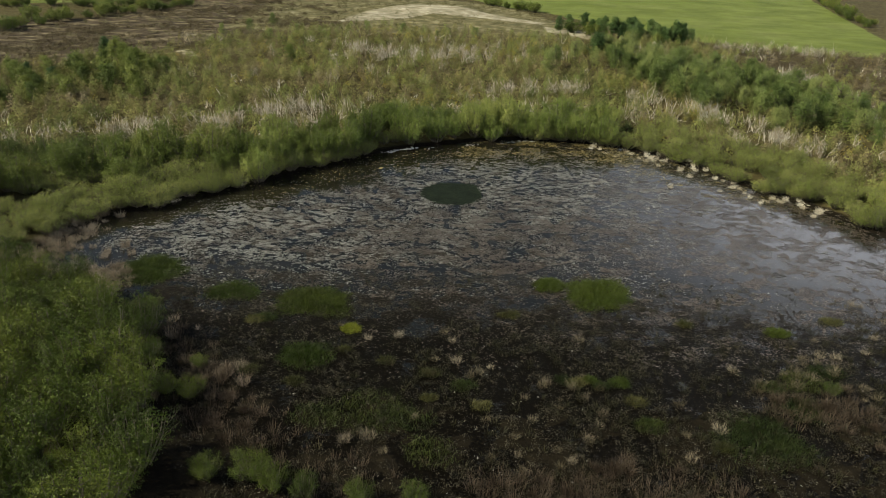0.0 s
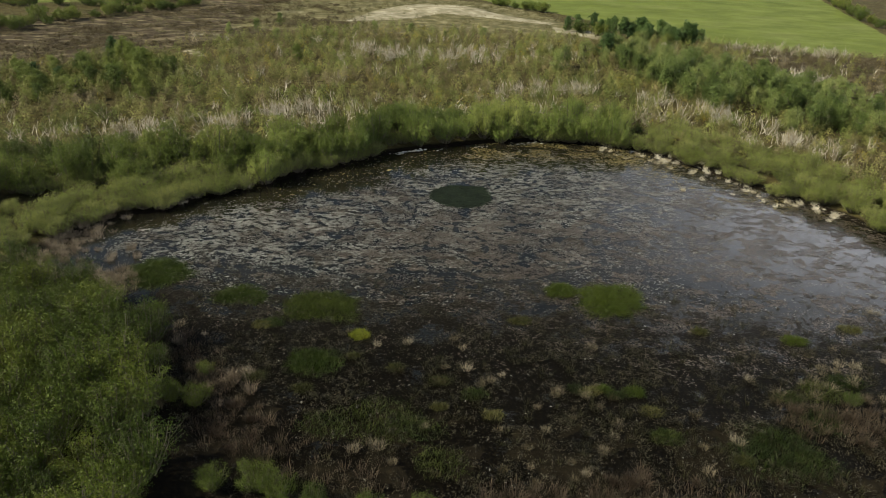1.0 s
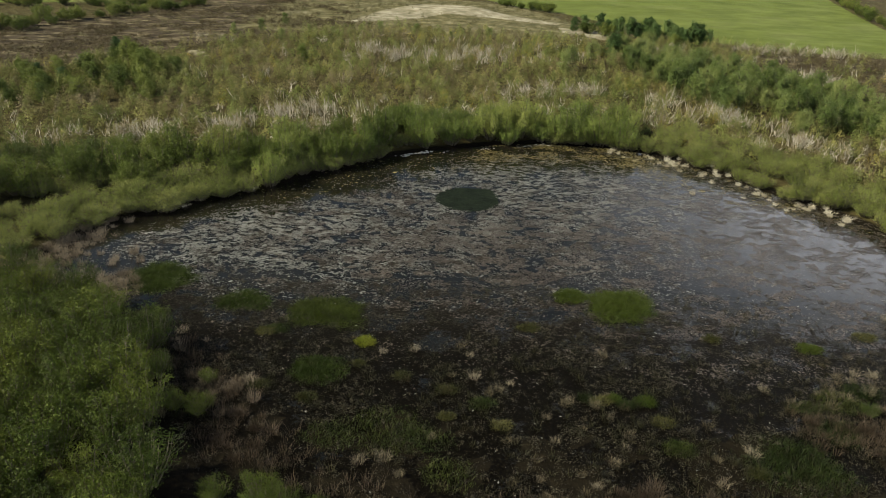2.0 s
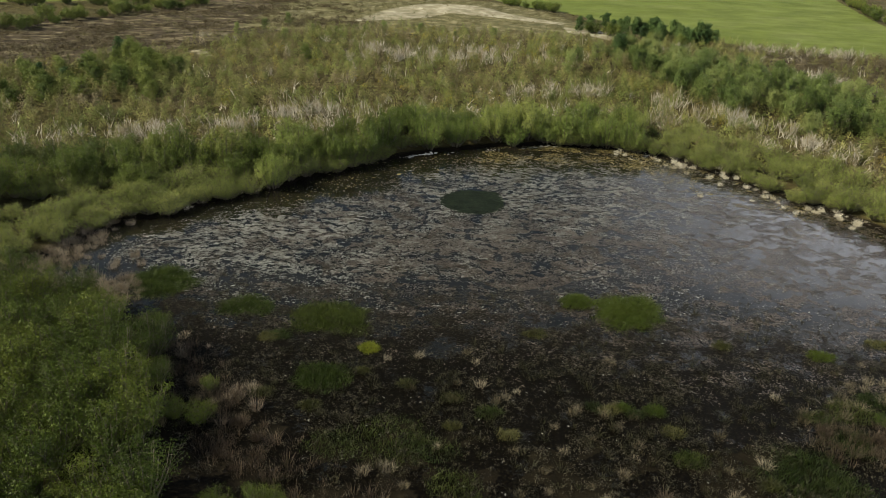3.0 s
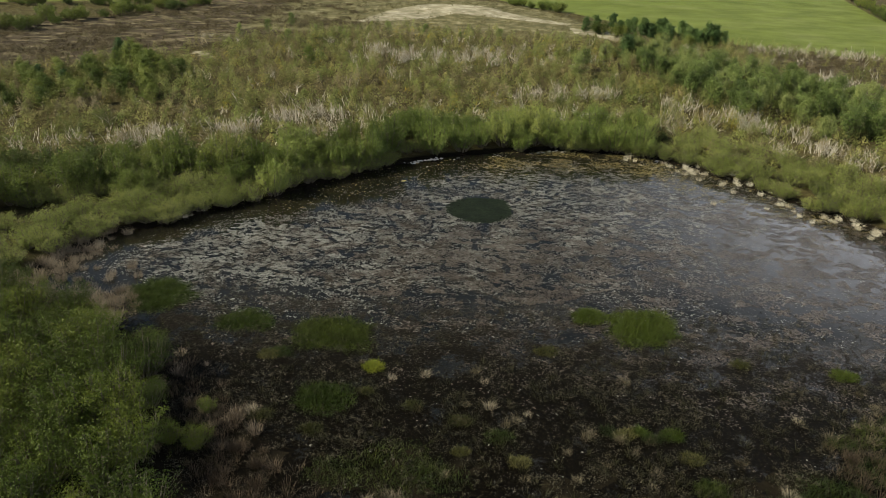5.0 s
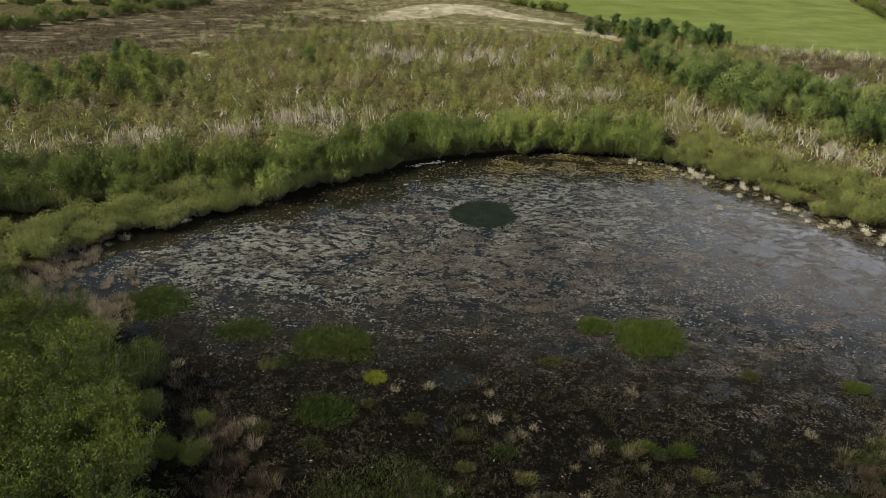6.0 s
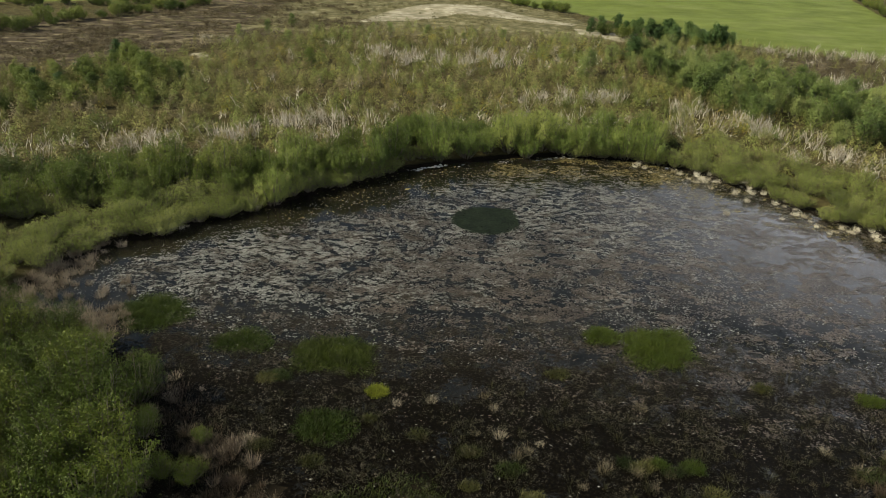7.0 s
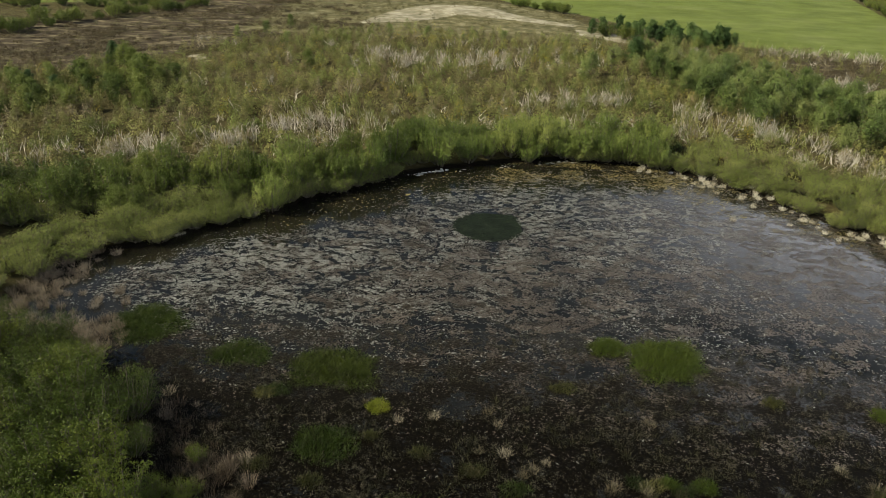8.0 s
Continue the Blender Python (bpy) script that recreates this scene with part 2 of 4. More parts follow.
def water_material():
    """Dark peat water with a thin broken film of litter floating on it."""
    mat = bpy.data.materials.new("peat_water")
    nt, b, node, link = ink(mat)
    geo, attr, sep = node("NewGeometry"), node("VertexColor"), node("SeparateColor")
    attr.layer_name = "cover"
    link(attr.outputs[0], sep.inputs[0])

    def tex(scale, detail, rough=0.6):
        t = node("TexNoise")
        t.inputs["Scale"].default_value, t.inputs["Detail"].default_value, t.inputs["Roughness"].default_value = scale, detail, rough
        link(geo.outputs["Position"], t.inputs["Vector"])
        return t

    def calc(op, a_, b_, c_=None):
        m = node("Math")
        m.operation = op
        for n, v in enumerate((a_, b_, c_)):
            if v is None:
                continue
            if isinstance(v, float):
                m.inputs[n].default_value = v
            else:
                link(v, m.inputs[n])
        return m.outputs[0]

    ripple, murk, grain, patch, tone = tex(3.5, 4), tex(0.35, 5), tex(6.5, 5, 0.75), tex(0.7, 4), tex(11.0, 4, 0.7)
    level = calc("ADD", calc("MULTIPLY_ADD", grain.outputs[0], 1.0, calc("MULTIPLY", patch.outputs[0], 1.15)), calc("MULTIPLY", sep.outputs[0], 0.42))
    film = node("MapRange")
    film.inputs[1].default_value, film.inputs[2].default_value = 1.33, 1.46
    link(level, film.inputs[0])
    water = ramp_of(nt, [(0.35, (0.005, 0.005, 0.004)), (0.65, (0.013, 0.011, 0.007))])
    link(murk.outputs[0], water.inputs[0])
    litter = ramp_of(nt, [(0.38, (0.00525, 0.0045, 0.003)), (0.5, (0.02175, 0.01725, 0.0135)), (0.60, (0.06, 0.05175, 0.042)), (0.70, (0.165, 0.1537, 0.135))])
    link(tone.outputs[0], litter.inputs[0])
    # litter colour darkened for the near water, in place of the view's vignette
    dimmed_litter = ramp_of(nt, [(0.40, (0.00108, 0.00072, 0.00072)), (0.56, (0.0036, 0.00288, 0.0018)), (0.66, (0.018, 0.01512, 0.01008))])
    link(tone.outputs[0], dimmed_litter.inputs[0])
    kind_ = node("Mix")
    kind_.data_type = "RGBA"
    link(sep.outputs[1], kind_.inputs[0])
    link(litter.outputs[0], kind_.inputs[6])
    link(dimmed_litter.outputs[0], kind_.inputs[7])
    mix = node("Mix")
    mix.data_type = "RGBA"
    link(film.outputs[0], mix.inputs[0])
    link(water.outputs[0], mix.inputs[6])
    link(kind_.outputs[2], mix.inputs[7])
    link(mix.outputs[2], b.inputs["Base Color"])
    rough = node("MapRange")
    rough.inputs[3].default_value, rough.inputs[4].default_value = 0.05, 0.45
    link(film.outputs[0], rough.inputs[0])
    link(rough.outputs[0], b.inputs["Roughness"])
    b.inputs["IOR"].default_value = 1.33
    shine = node("MapRange")
    shine.inputs[3].default_value, shine.inputs[4].default_value = 0.5, 0.05
    link(film.outputs[0], shine.inputs[0])
    link(shine.outputs[0], b.inputs["Specular IOR Level"])
    bp, bp2 = node("Bump"), node("Bump")
    bp.inputs["Strength"].default_value, bp.inputs["Distance"].default_value = 0.12, 0.02
    link(ripple.outputs[0], bp.inputs["Height"])
    bp2.inputs["Strength"].default_value, bp2.inputs["Distance"].default_value = 0.35, 0.02
    link(film.outputs[0], bp2.inputs["Height"])
    link(bp.outputs[0], bp2.inputs["Normal"])
    link(bp2.outputs[0], b.inputs["Normal"])
    return mat


M_GROUND, M_WATER = ground_material(), water_material()
M_WILLOW = leaf_material("willow_leaves", [(0.15, (0.048, 0.074, 0.017)), (0.5, (0.116, 0.154, 0.034)), (0.85, (0.205, 0.232, 0.062))])
M_MYRTLE = leaf_material("olive_leaves", [(0.15, (0.075, 0.096, 0.022)), (0.5, (0.148, 0.174, 0.042)), (0.85, (0.225, 0.240, 0.074))])
M_BIRCH = leaf_material("birch_leaves", [(0.15, (0.046, 0.072, 0.019)), (0.5, (0.102, 0.140, 0.038)), (0.85, (0.180, 0.205, 0.070))])
M_MOSS = leaf_material("moss_tufts", [(0.1, (0.004641, 0.003713, 0.002321)), (0.4, (0.01578, 0.013, 0.008353)), (0.65, (0.03805, 0.03341, 0.02227)), (0.9, (0.09282, 0.08682, 0.06498))], 0.7, 0.1)
M_ALDER = leaf_material("alder_leaves", [(0.15, (0.03714, 0.05669, 0.01075)), (0.5, (0.08211, 0.1114, 0.0215)), (0.85, (0.1466, 0.1662, 0.0391))])
M_DRY = leaf_material("dry_grass_blades", [(0.15, (0.055, 0.052, 0.022)), (0.5, (0.115, 0.105, 0.05)), (0.85, (0.24, 0.21, 0.125))], 3.0, 0.2)
M_FEN = leaf_material("fen_blades", [(0.15, (0.00945, 0.0105, 0.003675)), (0.5, (0.02625, 0.0252, 0.0105)), (0.85, (0.06825, 0.06037, 0.03412))], 0.6, 0.15)
M_SALLOW = leaf_material("sallow_leaves", [(0.15, (0.021, 0.034, 0.004)), (0.5, (0.048, 0.070, 0.009)), (0.85, (0.098, 0.118, 0.019))], 1.0)
M_TREE = leaf_material("tree_leaves", [(0.15, (0.0264, 0.0504, 0.0168)), (0.5, (0.054, 0.096, 0.0288)), (0.85, (0.102, 0.15, 0.048))])
M_HEATH = heath_material()
M_GORSE = leaf_material("gorse_flowers", [(0.15, (0.14, 0.12, 0.02)), (0.5, (0.32, 0.25, 0.03)), (0.85, (0.48, 0.37, 0.05))], 1.2)
M_HEATHER = leaf_material("heather_sprigs", [(0.15, (0.0486, 0.0378, 0.02025)), (0.5, (0.1107, 0.0891, 0.0486)), (0.85, (0.2025, 0.1688, 0.0945))], 2.0)
M_SEDGE = leaf_material("sedge_blades", [(0.15, (0.012, 0.0216, 0.0024)), (0.5, (0.0256, 0.0416, 0.0048)), (0.85, (0.0496, 0.0672, 0.0096))], 0.9)
M_SEDGE_Y = leaf_material("yellow_sedge_blades", [(0.15, (0.0204, 0.0306, 0.00425)), (0.5, (0.0442, 0.0595, 0.00765)), (0.85, (0.102, 0.1105, 0.0153))], 0.9)
M_STRAW = leaf_material("straw_blades", [(0.1, (0.28, 0.245, 0.18)), (0.5, (0.48, 0.44, 0.35)), (0.85, (0.66, 0.62, 0.53))], 0.8, 0.2)
M_RUSSET = leaf_material("russet_blades", [(0.1, (0.0918, 0.07038, 0.05018)), (0.5, (0.1775, 0.1438, 0.1071)), (0.85, (0.2815, 0.2387, 0.1836))], 0.8, 0.2)
M_BARK = plain_material("grey_bark", [(0.25, (0.035, 0.03, 0.024)), (0.7, (0.11, 0.095, 0.075))], 4)
M_DEAD = plain_material("bleached_dead_wood", [(0.2, (0.1568, 0.1344, 0.1008)), (0.5, (0.336, 0.3024, 0.2408)), (0.75, (0.56, 0.5208, 0.448))], 1.3, island=0.4)
M_STONE = plain_material("pale_stone", [(0.25, (0.16, 0.15, 0.135)), (0.65, (0.42, 0.41, 0.38))], 3)
M_PAD = plain_material("pondweed_pads", [(0.1, (0.048, 0.048, 0.044)), (0.45, (0.108, 0.107, 0.099)), (0.8, (0.220, 0.217, 0.202))], 0.5, 0.35, 0.0, island=0.6)
M_MAT = plain_material("brown_pond_litter", [(0.1, (0.0099, 0.00715, 0.0055)), (0.45, (0.0341, 0.0264, 0.0209)), (0.8, (0.0935, 0.0759, 0.0616))], 0.4, 0.4, 0.0, island=0.6)
M_BOG = leaf_material("bog_sprigs", [(0.15, (0.002184, 0.002184, 0.001092)), (0.45, (0.006188, 0.00546, 0.002912)), (0.7, (0.01456, 0.01238, 0.006916)), (0.9, (0.04732, 0.04186, 0.02912))], 0.5, 0.1)
M_OLIVE = plain_material("olive_pondweed", [(0.1, (0.0325, 0.0273, 0.0104)), (0.45, (0.0884, 0.0728, 0.026)), (0.8, (0.208, 0.1716, 0.0715))], 0.6, 0.5, 0.0, island=0.5)


# ---- mesh building ----
def quads(name, verts, faces, mat):
    """A mesh from arrays of corners and of faces of three or four sides."""
    me = bpy.data.meshes.new(name)
    verts, faces = np.ascontiguousarray(verts, np.float32), np.ascontiguousarray(faces, np.int32)
    me.vertices.add(len(verts))
    me.vertices.foreach_set("co", verts.ravel())
    me.loops.add(faces.size)
    me.loops.foreach_set("vertex_index", faces.ravel())
    me.polygons.add(len(faces))
    me.polygons.foreach_set("loop_start", np.arange(0, faces.size, faces.shape[1], dtype=np.int32))
    me.update(calc_edges=True)
    me.materials.append(mat)
    return me


def joined(*meshes):
    vs, fs, n = [], [], 0
    for v, f in meshes:
        vs.append(v)
        fs.append(f + n)
        n += len(v)
    return np.concatenate(vs), np.concatenate(fs)


def unit(v):
    return v / np.maximum(np.linalg.norm(v, axis=-1, keepdims=True), 1e-9)


def leaves(rng, centre, normal, length, width, wobble=0.7):
    """One leaf at each centre, roughly facing its normal."""
    n = len(centre)
    nrm = unit(normal + wobble * rng.normal(size=(n, 3)))
    u = unit(np.cross(nrm, rng.normal(size=(n, 3))))
    w = np.cross(nrm, u)
    L = (length * rng.uniform(0.6, 1.3, n))[:, None] / 2
    W = (width * rng.uniform(0.6, 1.3, n))[:, None] / 2
    v = np.stack([centre - u * L + w * W, centre - u * L - w * W, centre + u * L + nrm * W * 0.5], 1).reshape(-1, 3)
    return v, np.arange(3 * n).reshape(-1, 3)


def scraps(rng, centre, size, tilt):
    """Ragged flat bits lying on the water, of many sizes."""
    n = len(centre)
    nrm = unit(np.array([[0.0, 0, 1]]) + tilt * rng.normal(size=(n, 3)) * [1, 1, 0.2])
    u = unit(np.cross(nrm, np.column_stack([rng.normal(size=(n, 2)), np.zeros(n)])))
    w = np.cross(nrm, u)
    r = size * np.exp(rng.normal(size=n) * 0.35)[:, None] * rng.uniform(0.4, 0.95, (n, 4))
    v = np.stack([centre + u * r[:, 0:1], centre + w * r[:, 1:2] * 0.5, centre - u * r[:, 2:3], centre - w * r[:, 3:4] * 0.5], 1).reshape(-1, 3)
    return v, np.arange(4 * n).reshape(-1, 4)


def blades(rng, base, height, lean, width):
    """Grass blades: one tapering quad each, bent outwards."""
    n = len(base)
    side = unit(np.column_stack([rng.normal(size=(n, 2)), np.zeros(n)])) * (width * rng.uniform(0.7, 1.3, n))[:, None] / 2
    h = height * rng.uniform(0.6, 1.15, n)
    tip = base + np.column_stack([lean, h])
    mid = base + np.column_stack([lean * 0.35, h * 0.62])
    v = np.stack([base - side, base + side, mid + side * 0.8, mid - side * 0.8, tip + side * 0.15, tip - side * 0.15], 1).reshape(-1, 3)
    k = 6 * np.arange(n)[:, None]
    return v, np.concatenate([k + [0, 1, 2, 3], k + [3, 2, 4, 5]])


def sticks(a, b, ra, rb):
    """Three-sided tapering sticks from a to b."""
    n = len(a)
    ax = unit(b - a)
    u = unit(np.cross(ax, np.where(np.abs(ax[:, 2:3]) > 0.9, [[1.0, 0, 0]], [[0, 0, 1.0]])))
    w = np.cross(ax, u)
    ring = [(math.cos(q), math.sin(q)) for q in (0, 2.094, 4.189)]
    v = np.stack([p + (u * c + w * s) * np.reshape(r, (-1, 1)) for p, r in ((a, ra), (b, rb)) for c, s in ring], 1).reshape(-1, 3)
    k = 6 * np.arange(n)[:, None]
    return v, np.concatenate([k + [0, 1, 4, 3], k + [1, 2, 5, 4], k + [2, 0, 3, 5]])


def thing(name, label, category, group="", kind=""):
    return tagged(new(name), label, category, group, kind)


def part(name, me, parent, label=""):
    ob = new(name, me)
    ob.parent = parent
    return tagged(ob, label)


def bush_meshes(rng, name, radius, height, n_leaf, leaf, mat, plumes=24, twigs=50, puff=1.4, wood=M_BARK):
    """Stems that fan from the base and turn upright, each a leafy plume of short twigs."""
    ang = rng.uniform(0, 6.283, plumes)
    rr = radius * 0.86 * np.sqrt((np.arange(plumes) + rng.uniform(0.1, 0.9, plumes)) / plumes)
    way = np.column_stack([np.cos(ang), np.sin(ang)])
    foot = way * (rr * 0.22)[:, None] + rng.normal(size=(plumes, 2)) * 0.04 * radius
    head = way * rr[:, None]
    tall = height * (1 - 0.42 * (rr / radius) ** 2) * rng.uniform(0.72, 1.0, plumes)
    wide = puff * radius * rng.uniform(0.17, 0.30, plumes)

    def stem(k, t):
        xy = foot[k] + (head[k] - foot[k]) * (1 - (1 - t) ** 1.6)[:, None]
        return np.column_stack([xy, tall[k] * t - 0.04])

    n = plumes * twigs
    own = np.repeat(np.arange(plumes), twigs)
    tt = rng.uniform(0.12, 0.97, n) ** 0.85
    ta = rng.uniform(0, 6.283, n)
    root = stem(own, tt)
    reach = (wide[own] * (1.2 - tt) ** 0.55 * rng.uniform(0.5, 1.2, n))[:, None]
    tip = root + np.column_stack([np.cos(ta), np.sin(ta), rng.uniform(0.2, 1.1, n)]) * reach
    pick = rng.integers(0, n, n_leaf)
    f = rng.uniform(0.25, 1.05, n_leaf)[:, None]
    c = root[pick] + (tip - root)[pick] * f + rng.normal(size=(n_leaf, 3)) * leaf * 0.55
    c[:, 2] = np.where(c[:, 2] < 0.08, 0.08 + 0.35 * height * rng.uniform(size=n_leaf) ** 2, c[:, 2])
    crown = quads(name + "_crown", *leaves(rng, c, unit((tip - root)[pick]) + [0, 0, 0.25], leaf, leaf * 0.55), mat)
    k = np.arange(plumes)
    r0 = 0.026 * height ** 0.5
    cuts = [stem(k, np.full(plumes, t)) for t in (0.0, 0.3, 0.62, 0.97)]
    thick = [np.full(plumes, r0 * q) for q in (1.0, 0.8, 0.5, 0.2)]
    some = rng.integers(0, n, plumes * 4)
    parts = [sticks(a, b, ra, rb_) for a, b, ra, rb_ in zip(cuts, cuts[1:], thick, thick[1:])]
    parts.append(sticks(root[some], tip[some], np.full(len(some), 0.009), np.full(len(some), 0.003)))
    return crown, quads(name + "_stems", *joined(*parts), wood)


def bush(name, label, meshes, group):
    t = thing(name, label, "bush", group)
    part("crown", meshes[0], t)
    tagged(part("wood", meshes[1], t, "grey woody stems"), kind="stuff")
    return t


def z_at(x, y):
    return float(ground_height(np.array([x], float), np.array([y], float))[0])


def place(x, y, turn, size, sink=0.03, tall=1.0):
    return Matrix.LocRotScale((x, y, max(z_at(x, y), -0.02) - sink), Euler((0, 0, turn)), None), (size, size, size * tall)


def scatter(kinds, spots, rng, lo, hi, tall=(0.9, 1.15)):
    """Copies of alternating kinds at the spots; the kinds themselves take the first spots."""
    for n, (x, y) in enumerate(spots):
        m, s = place(x, y, rng.uniform(0, 6.283), rng.uniform(lo, hi), tall=rng.uniform(*tall))
        ob = kinds[n] if n < len(kinds) else copy_thing(kinds[rng.integers(0, len(kinds))], m)
        ob.matrix_basis = m
        ob.scale = s


def along(line, gap, rng, off=(0.0, 0.0), jitter=0.4):
    """Spots along a line, off to its left by an amount in off."""
    out = []
    line = np.array(line, float)
    for a, b in zip(line, line[1:]):
        n = max(1, round(float(np.hypot(*(b - a))) / gap))
        side = np.array([-(b - a)[1], (b - a)[0]]) / np.hypot(*(b - a))
        for k in range(n):
            out.append(a + (b - a) * (k + 0.5) / n + side * rng.uniform(*off) + rng.normal(size=2) * jitter)
    return [tuple(p) for p in out]


# ---- ground and water ----
def build_ground():
    def axis(*runs):
        return np.unique(np.round(np.concatenate([np.arange(a, b, s) for a, b, s in runs]), 3))

    xs = axis((-1500, -300, 200), (-300, -75, 15), (-75, -25, 1), (-25, 27, 0.45), (27, 95, 1), (95, 300, 15), (300, 1501, 200))
    ys = axis((-1500, -100, 200), (-100, 10, 10), (10, 14, 1), (14, 60, 0.45), (60, 175, 0.8), (175, 300, 10), (300, 2501, 200))
    X, Y = np.meshgrid(xs, ys)
    x, y = X.ravel(), Y.ravel()
    p = np.column_stack([x, y])
    nx, ny = len(xs), len(ys)
    i, j = np.meshgrid(np.arange(nx - 1), np.arange(ny - 1))
    k = (j * nx + i).ravel()
    me = quads("ground", np.column_stack([x, y, ground_height(x, y)]), np.column_stack([k, k + 1, k + nx + 1, k + nx]), M_GROUND)
    pond = sdist(p, POND)
    field = step(-sdist(p, FIELD), -0.8, 0.8)
    field = np.maximum(field, step(-sdist(p, np.array([(-100, 106), (-68, 113.5), (-56, 118.6), (-48, 124), (-54, 130), (-75, 121), (-100, 118)])), -0.8, 0.8))
    sand = np.maximum(step(-sdist(p, SAND), -1.0, 1.0), step(-sdist(p, TRACK), -0.6, 0.6))
    sand = np.maximum(sand, 0.85 * step(-np.hypot((x + 29.2) * 0.8, (y - 82.9 + 0.9 * (x + 29.2)) * 1.1), -1.5, -0.7))
    sand = np.maximum(sand, 0.5 * np.exp(-(((x + 32) / 6.5) ** 2 + ((y - 94) / 2.6) ** 2)) + 0.45 * np.exp(-(((x + 26) / 5) ** 2 + ((y - 116) / 3) ** 2)))
    moor = np.maximum(step(-sdist(p, MOOR), -3, 3), 0.7 * step(-sdist(p, BROWN), -3, 3))
    grass = step(-sdist(p, np.array([(-30, 100), (-14, 101), (12, 101), (18, 104), (8, 128), (-6, 140), (-30, 128)])), -4, 3)
    mud = np.maximum(step(-pond, -1.2, 0.2), step(-pond, -5, -3) * step(-y, -27, -24))
    for name, cols in (("zone_a", (field, sand, moor)), ("zone_b", (np.minimum(mud, 1), grass, 0 * x))):
        at = me.color_attributes.new(name, "FLOAT_COLOR", "POINT")
        at.data.foreach_set("color", np.column_stack([*cols, np.ones(len(x))]).astype(np.float32).ravel())
    tagged(new("ground", me), "boggy heath ground with grass field, brown moor and sand", "ground", kind="structure")


def build_water():
    xs, ys = np.arange(-26, 30.1, 0.4), np.arange(11, 60.1, 0.4)
    X, Y = np.meshgrid(xs, ys)
    x, y = X.ravel(), Y.ravel()
    d = sdist(np.column_stack([x, y]), POND)
    nx = len(xs)
    i, j = np.meshgrid(np.arange(nx - 1), np.arange(len(ys) - 1))
    k = (j * nx + i).ravel()
    f = np.column_stack([k, k + 1, k + nx + 1, k + nx])
    f = f[d[f].max(1) < 2.2]
    used, back = np.unique(f, return_inverse=True)
    x, y, d = x[used], y[used], d[used]
    me = quads("water", np.column_stack([x, y, 0 * x]), back.reshape(f.shape), M_WATER)
    mid = np.exp(-(((x - 1) / 12) ** 2 + ((y - 36) / 8) ** 2))
    cover = np.clip(0.30 + 0.32 * mid + 0.9 * step(-y, -34, -25), 0, 1.3)
    cover *= step(-d + 2 * step(x, 0, 6), 0.8, 4.0) * (1 - step(-np.hypot(x - POOL[0], y - POOL[1]), -2.4, -1.7))
    # dark film spread over the near water to dim the foreground
    cover = np.maximum(cover, 0.95 * step(-x, 8, 12) * step(-y, -33.5, -31))
    cover = np.maximum(cover, 1.25 * step(-y, -34, -26))
    # blend to the darkened litter colour towards the viewer
    near_dim = step(-y, -40, -26)
    at = me.color_attributes.new("cover", "FLOAT_COLOR", "POINT")
    at.data.foreach_set("color", np.column_stack([cover, near_dim, 0 * x, np.ones(len(x))]).astype(np.float32).ravel())
    tagged(new("water", me), "still dark peaty pond water with floating litter", "water", kind="structure")


POOL = np.array([0.15, 44.2])
build_ground()
build_water()


DIST_X, DIST_Y = np.arange(-22, 28, 0.2), np.arange(14, 60, 0.2)
DIST = sdist(np.stack(np.meshgrid(DIST_X, DIST_Y), -1).reshape(-1, 2), POND).reshape(len(DIST_Y), len(DIST_X))


def shore_distance(p):
    """Distance to the shore, negative on the water, looked up on a fine grid."""
    i = np.clip(((p[:, 0] + 22) / 0.2).astype(int), 0, len(DIST_X) - 1)
    j = np.clip(((p[:, 1] - 14) / 0.2).astype(int), 0, len(DIST_Y) - 1)
    return DIST[j, i]


def floaters(name, label, n, size, mat, density, seed, lift, tilt=0.12):
    """Floating bits over the pond, kept where the density allows; joined, too many to count."""
    rng = np.random.default_rng(seed)
    p = np.column_stack([rng.uniform(-21, 26, n), rng.uniform(15, 57, n)])
    d = shore_distance(p)
    p, d = p[d < 0.3], d[d < 0.3]
    keep = rng.uniform(size=len(p)) < density(p[:, 0], p[:, 1], d)
    pool = np.hypot((p[:, 0] - POOL[0]) / 1.8, (p[:, 1] - POOL[1]) / 1.95) + 0.35 * (fbm(p[:, 0] / 0.7, p[:, 1] / 0.7, 3) - 0.5)
    p = p[keep & (pool > 1)]
    c = np.column_stack([p, np.maximum(0, ground_height(p[:, 0], p[:, 1])) + lift + 0.008 * rng.uniform(size=len(p))])
    me = quads(name, *scraps(rng, c, size, tilt), mat)
    tagged(new(name, me), label, "pondweed", kind="stuff")


def clear_margin(x, y, d):
    """1 over the weedy middle, 0 in the clear water along the far and western shore."""
    rim = 2.6 + 2.4 * np.exp(-(((x + 6) / 5) ** 2 + ((y - 46) / 5) ** 2)) + 1.6 * (fbm(x / 2.2, y / 2.2, 52) - 0.5)
    return step(-d + 2.2 * step(x, 6, 12), rim - 1.4, rim + 0.9)


def mat_density(x, y, d):
    mid = np.exp(-(((x - 2) / 13) ** 2 + ((y - 37.5) / 7.5) ** 2)) * 1.5
    right = 0.6 * step(x, 4, 10) * step(-y, -51, -45)
    near = 0.12 * step(-y, -34, -27)
    patch = fbm(x / 2.4, y / 1.9, 31)
    fine = fbm(x / 0.5, y / 0.34, 36, 3)
    return np.clip(mid + right + near, 0.10, 1) * (0.3 + 0.7 * step(patch, 0.36, 0.52)) * step(fine, 0.36, 0.54) * clear_margin(x, y, d) * step(y, 22, 34) * (1 - (1 - step(fbm(x / 0.9, y / 0.7, 39), 0.44, 0.56)) * step(-y, -40, -33))


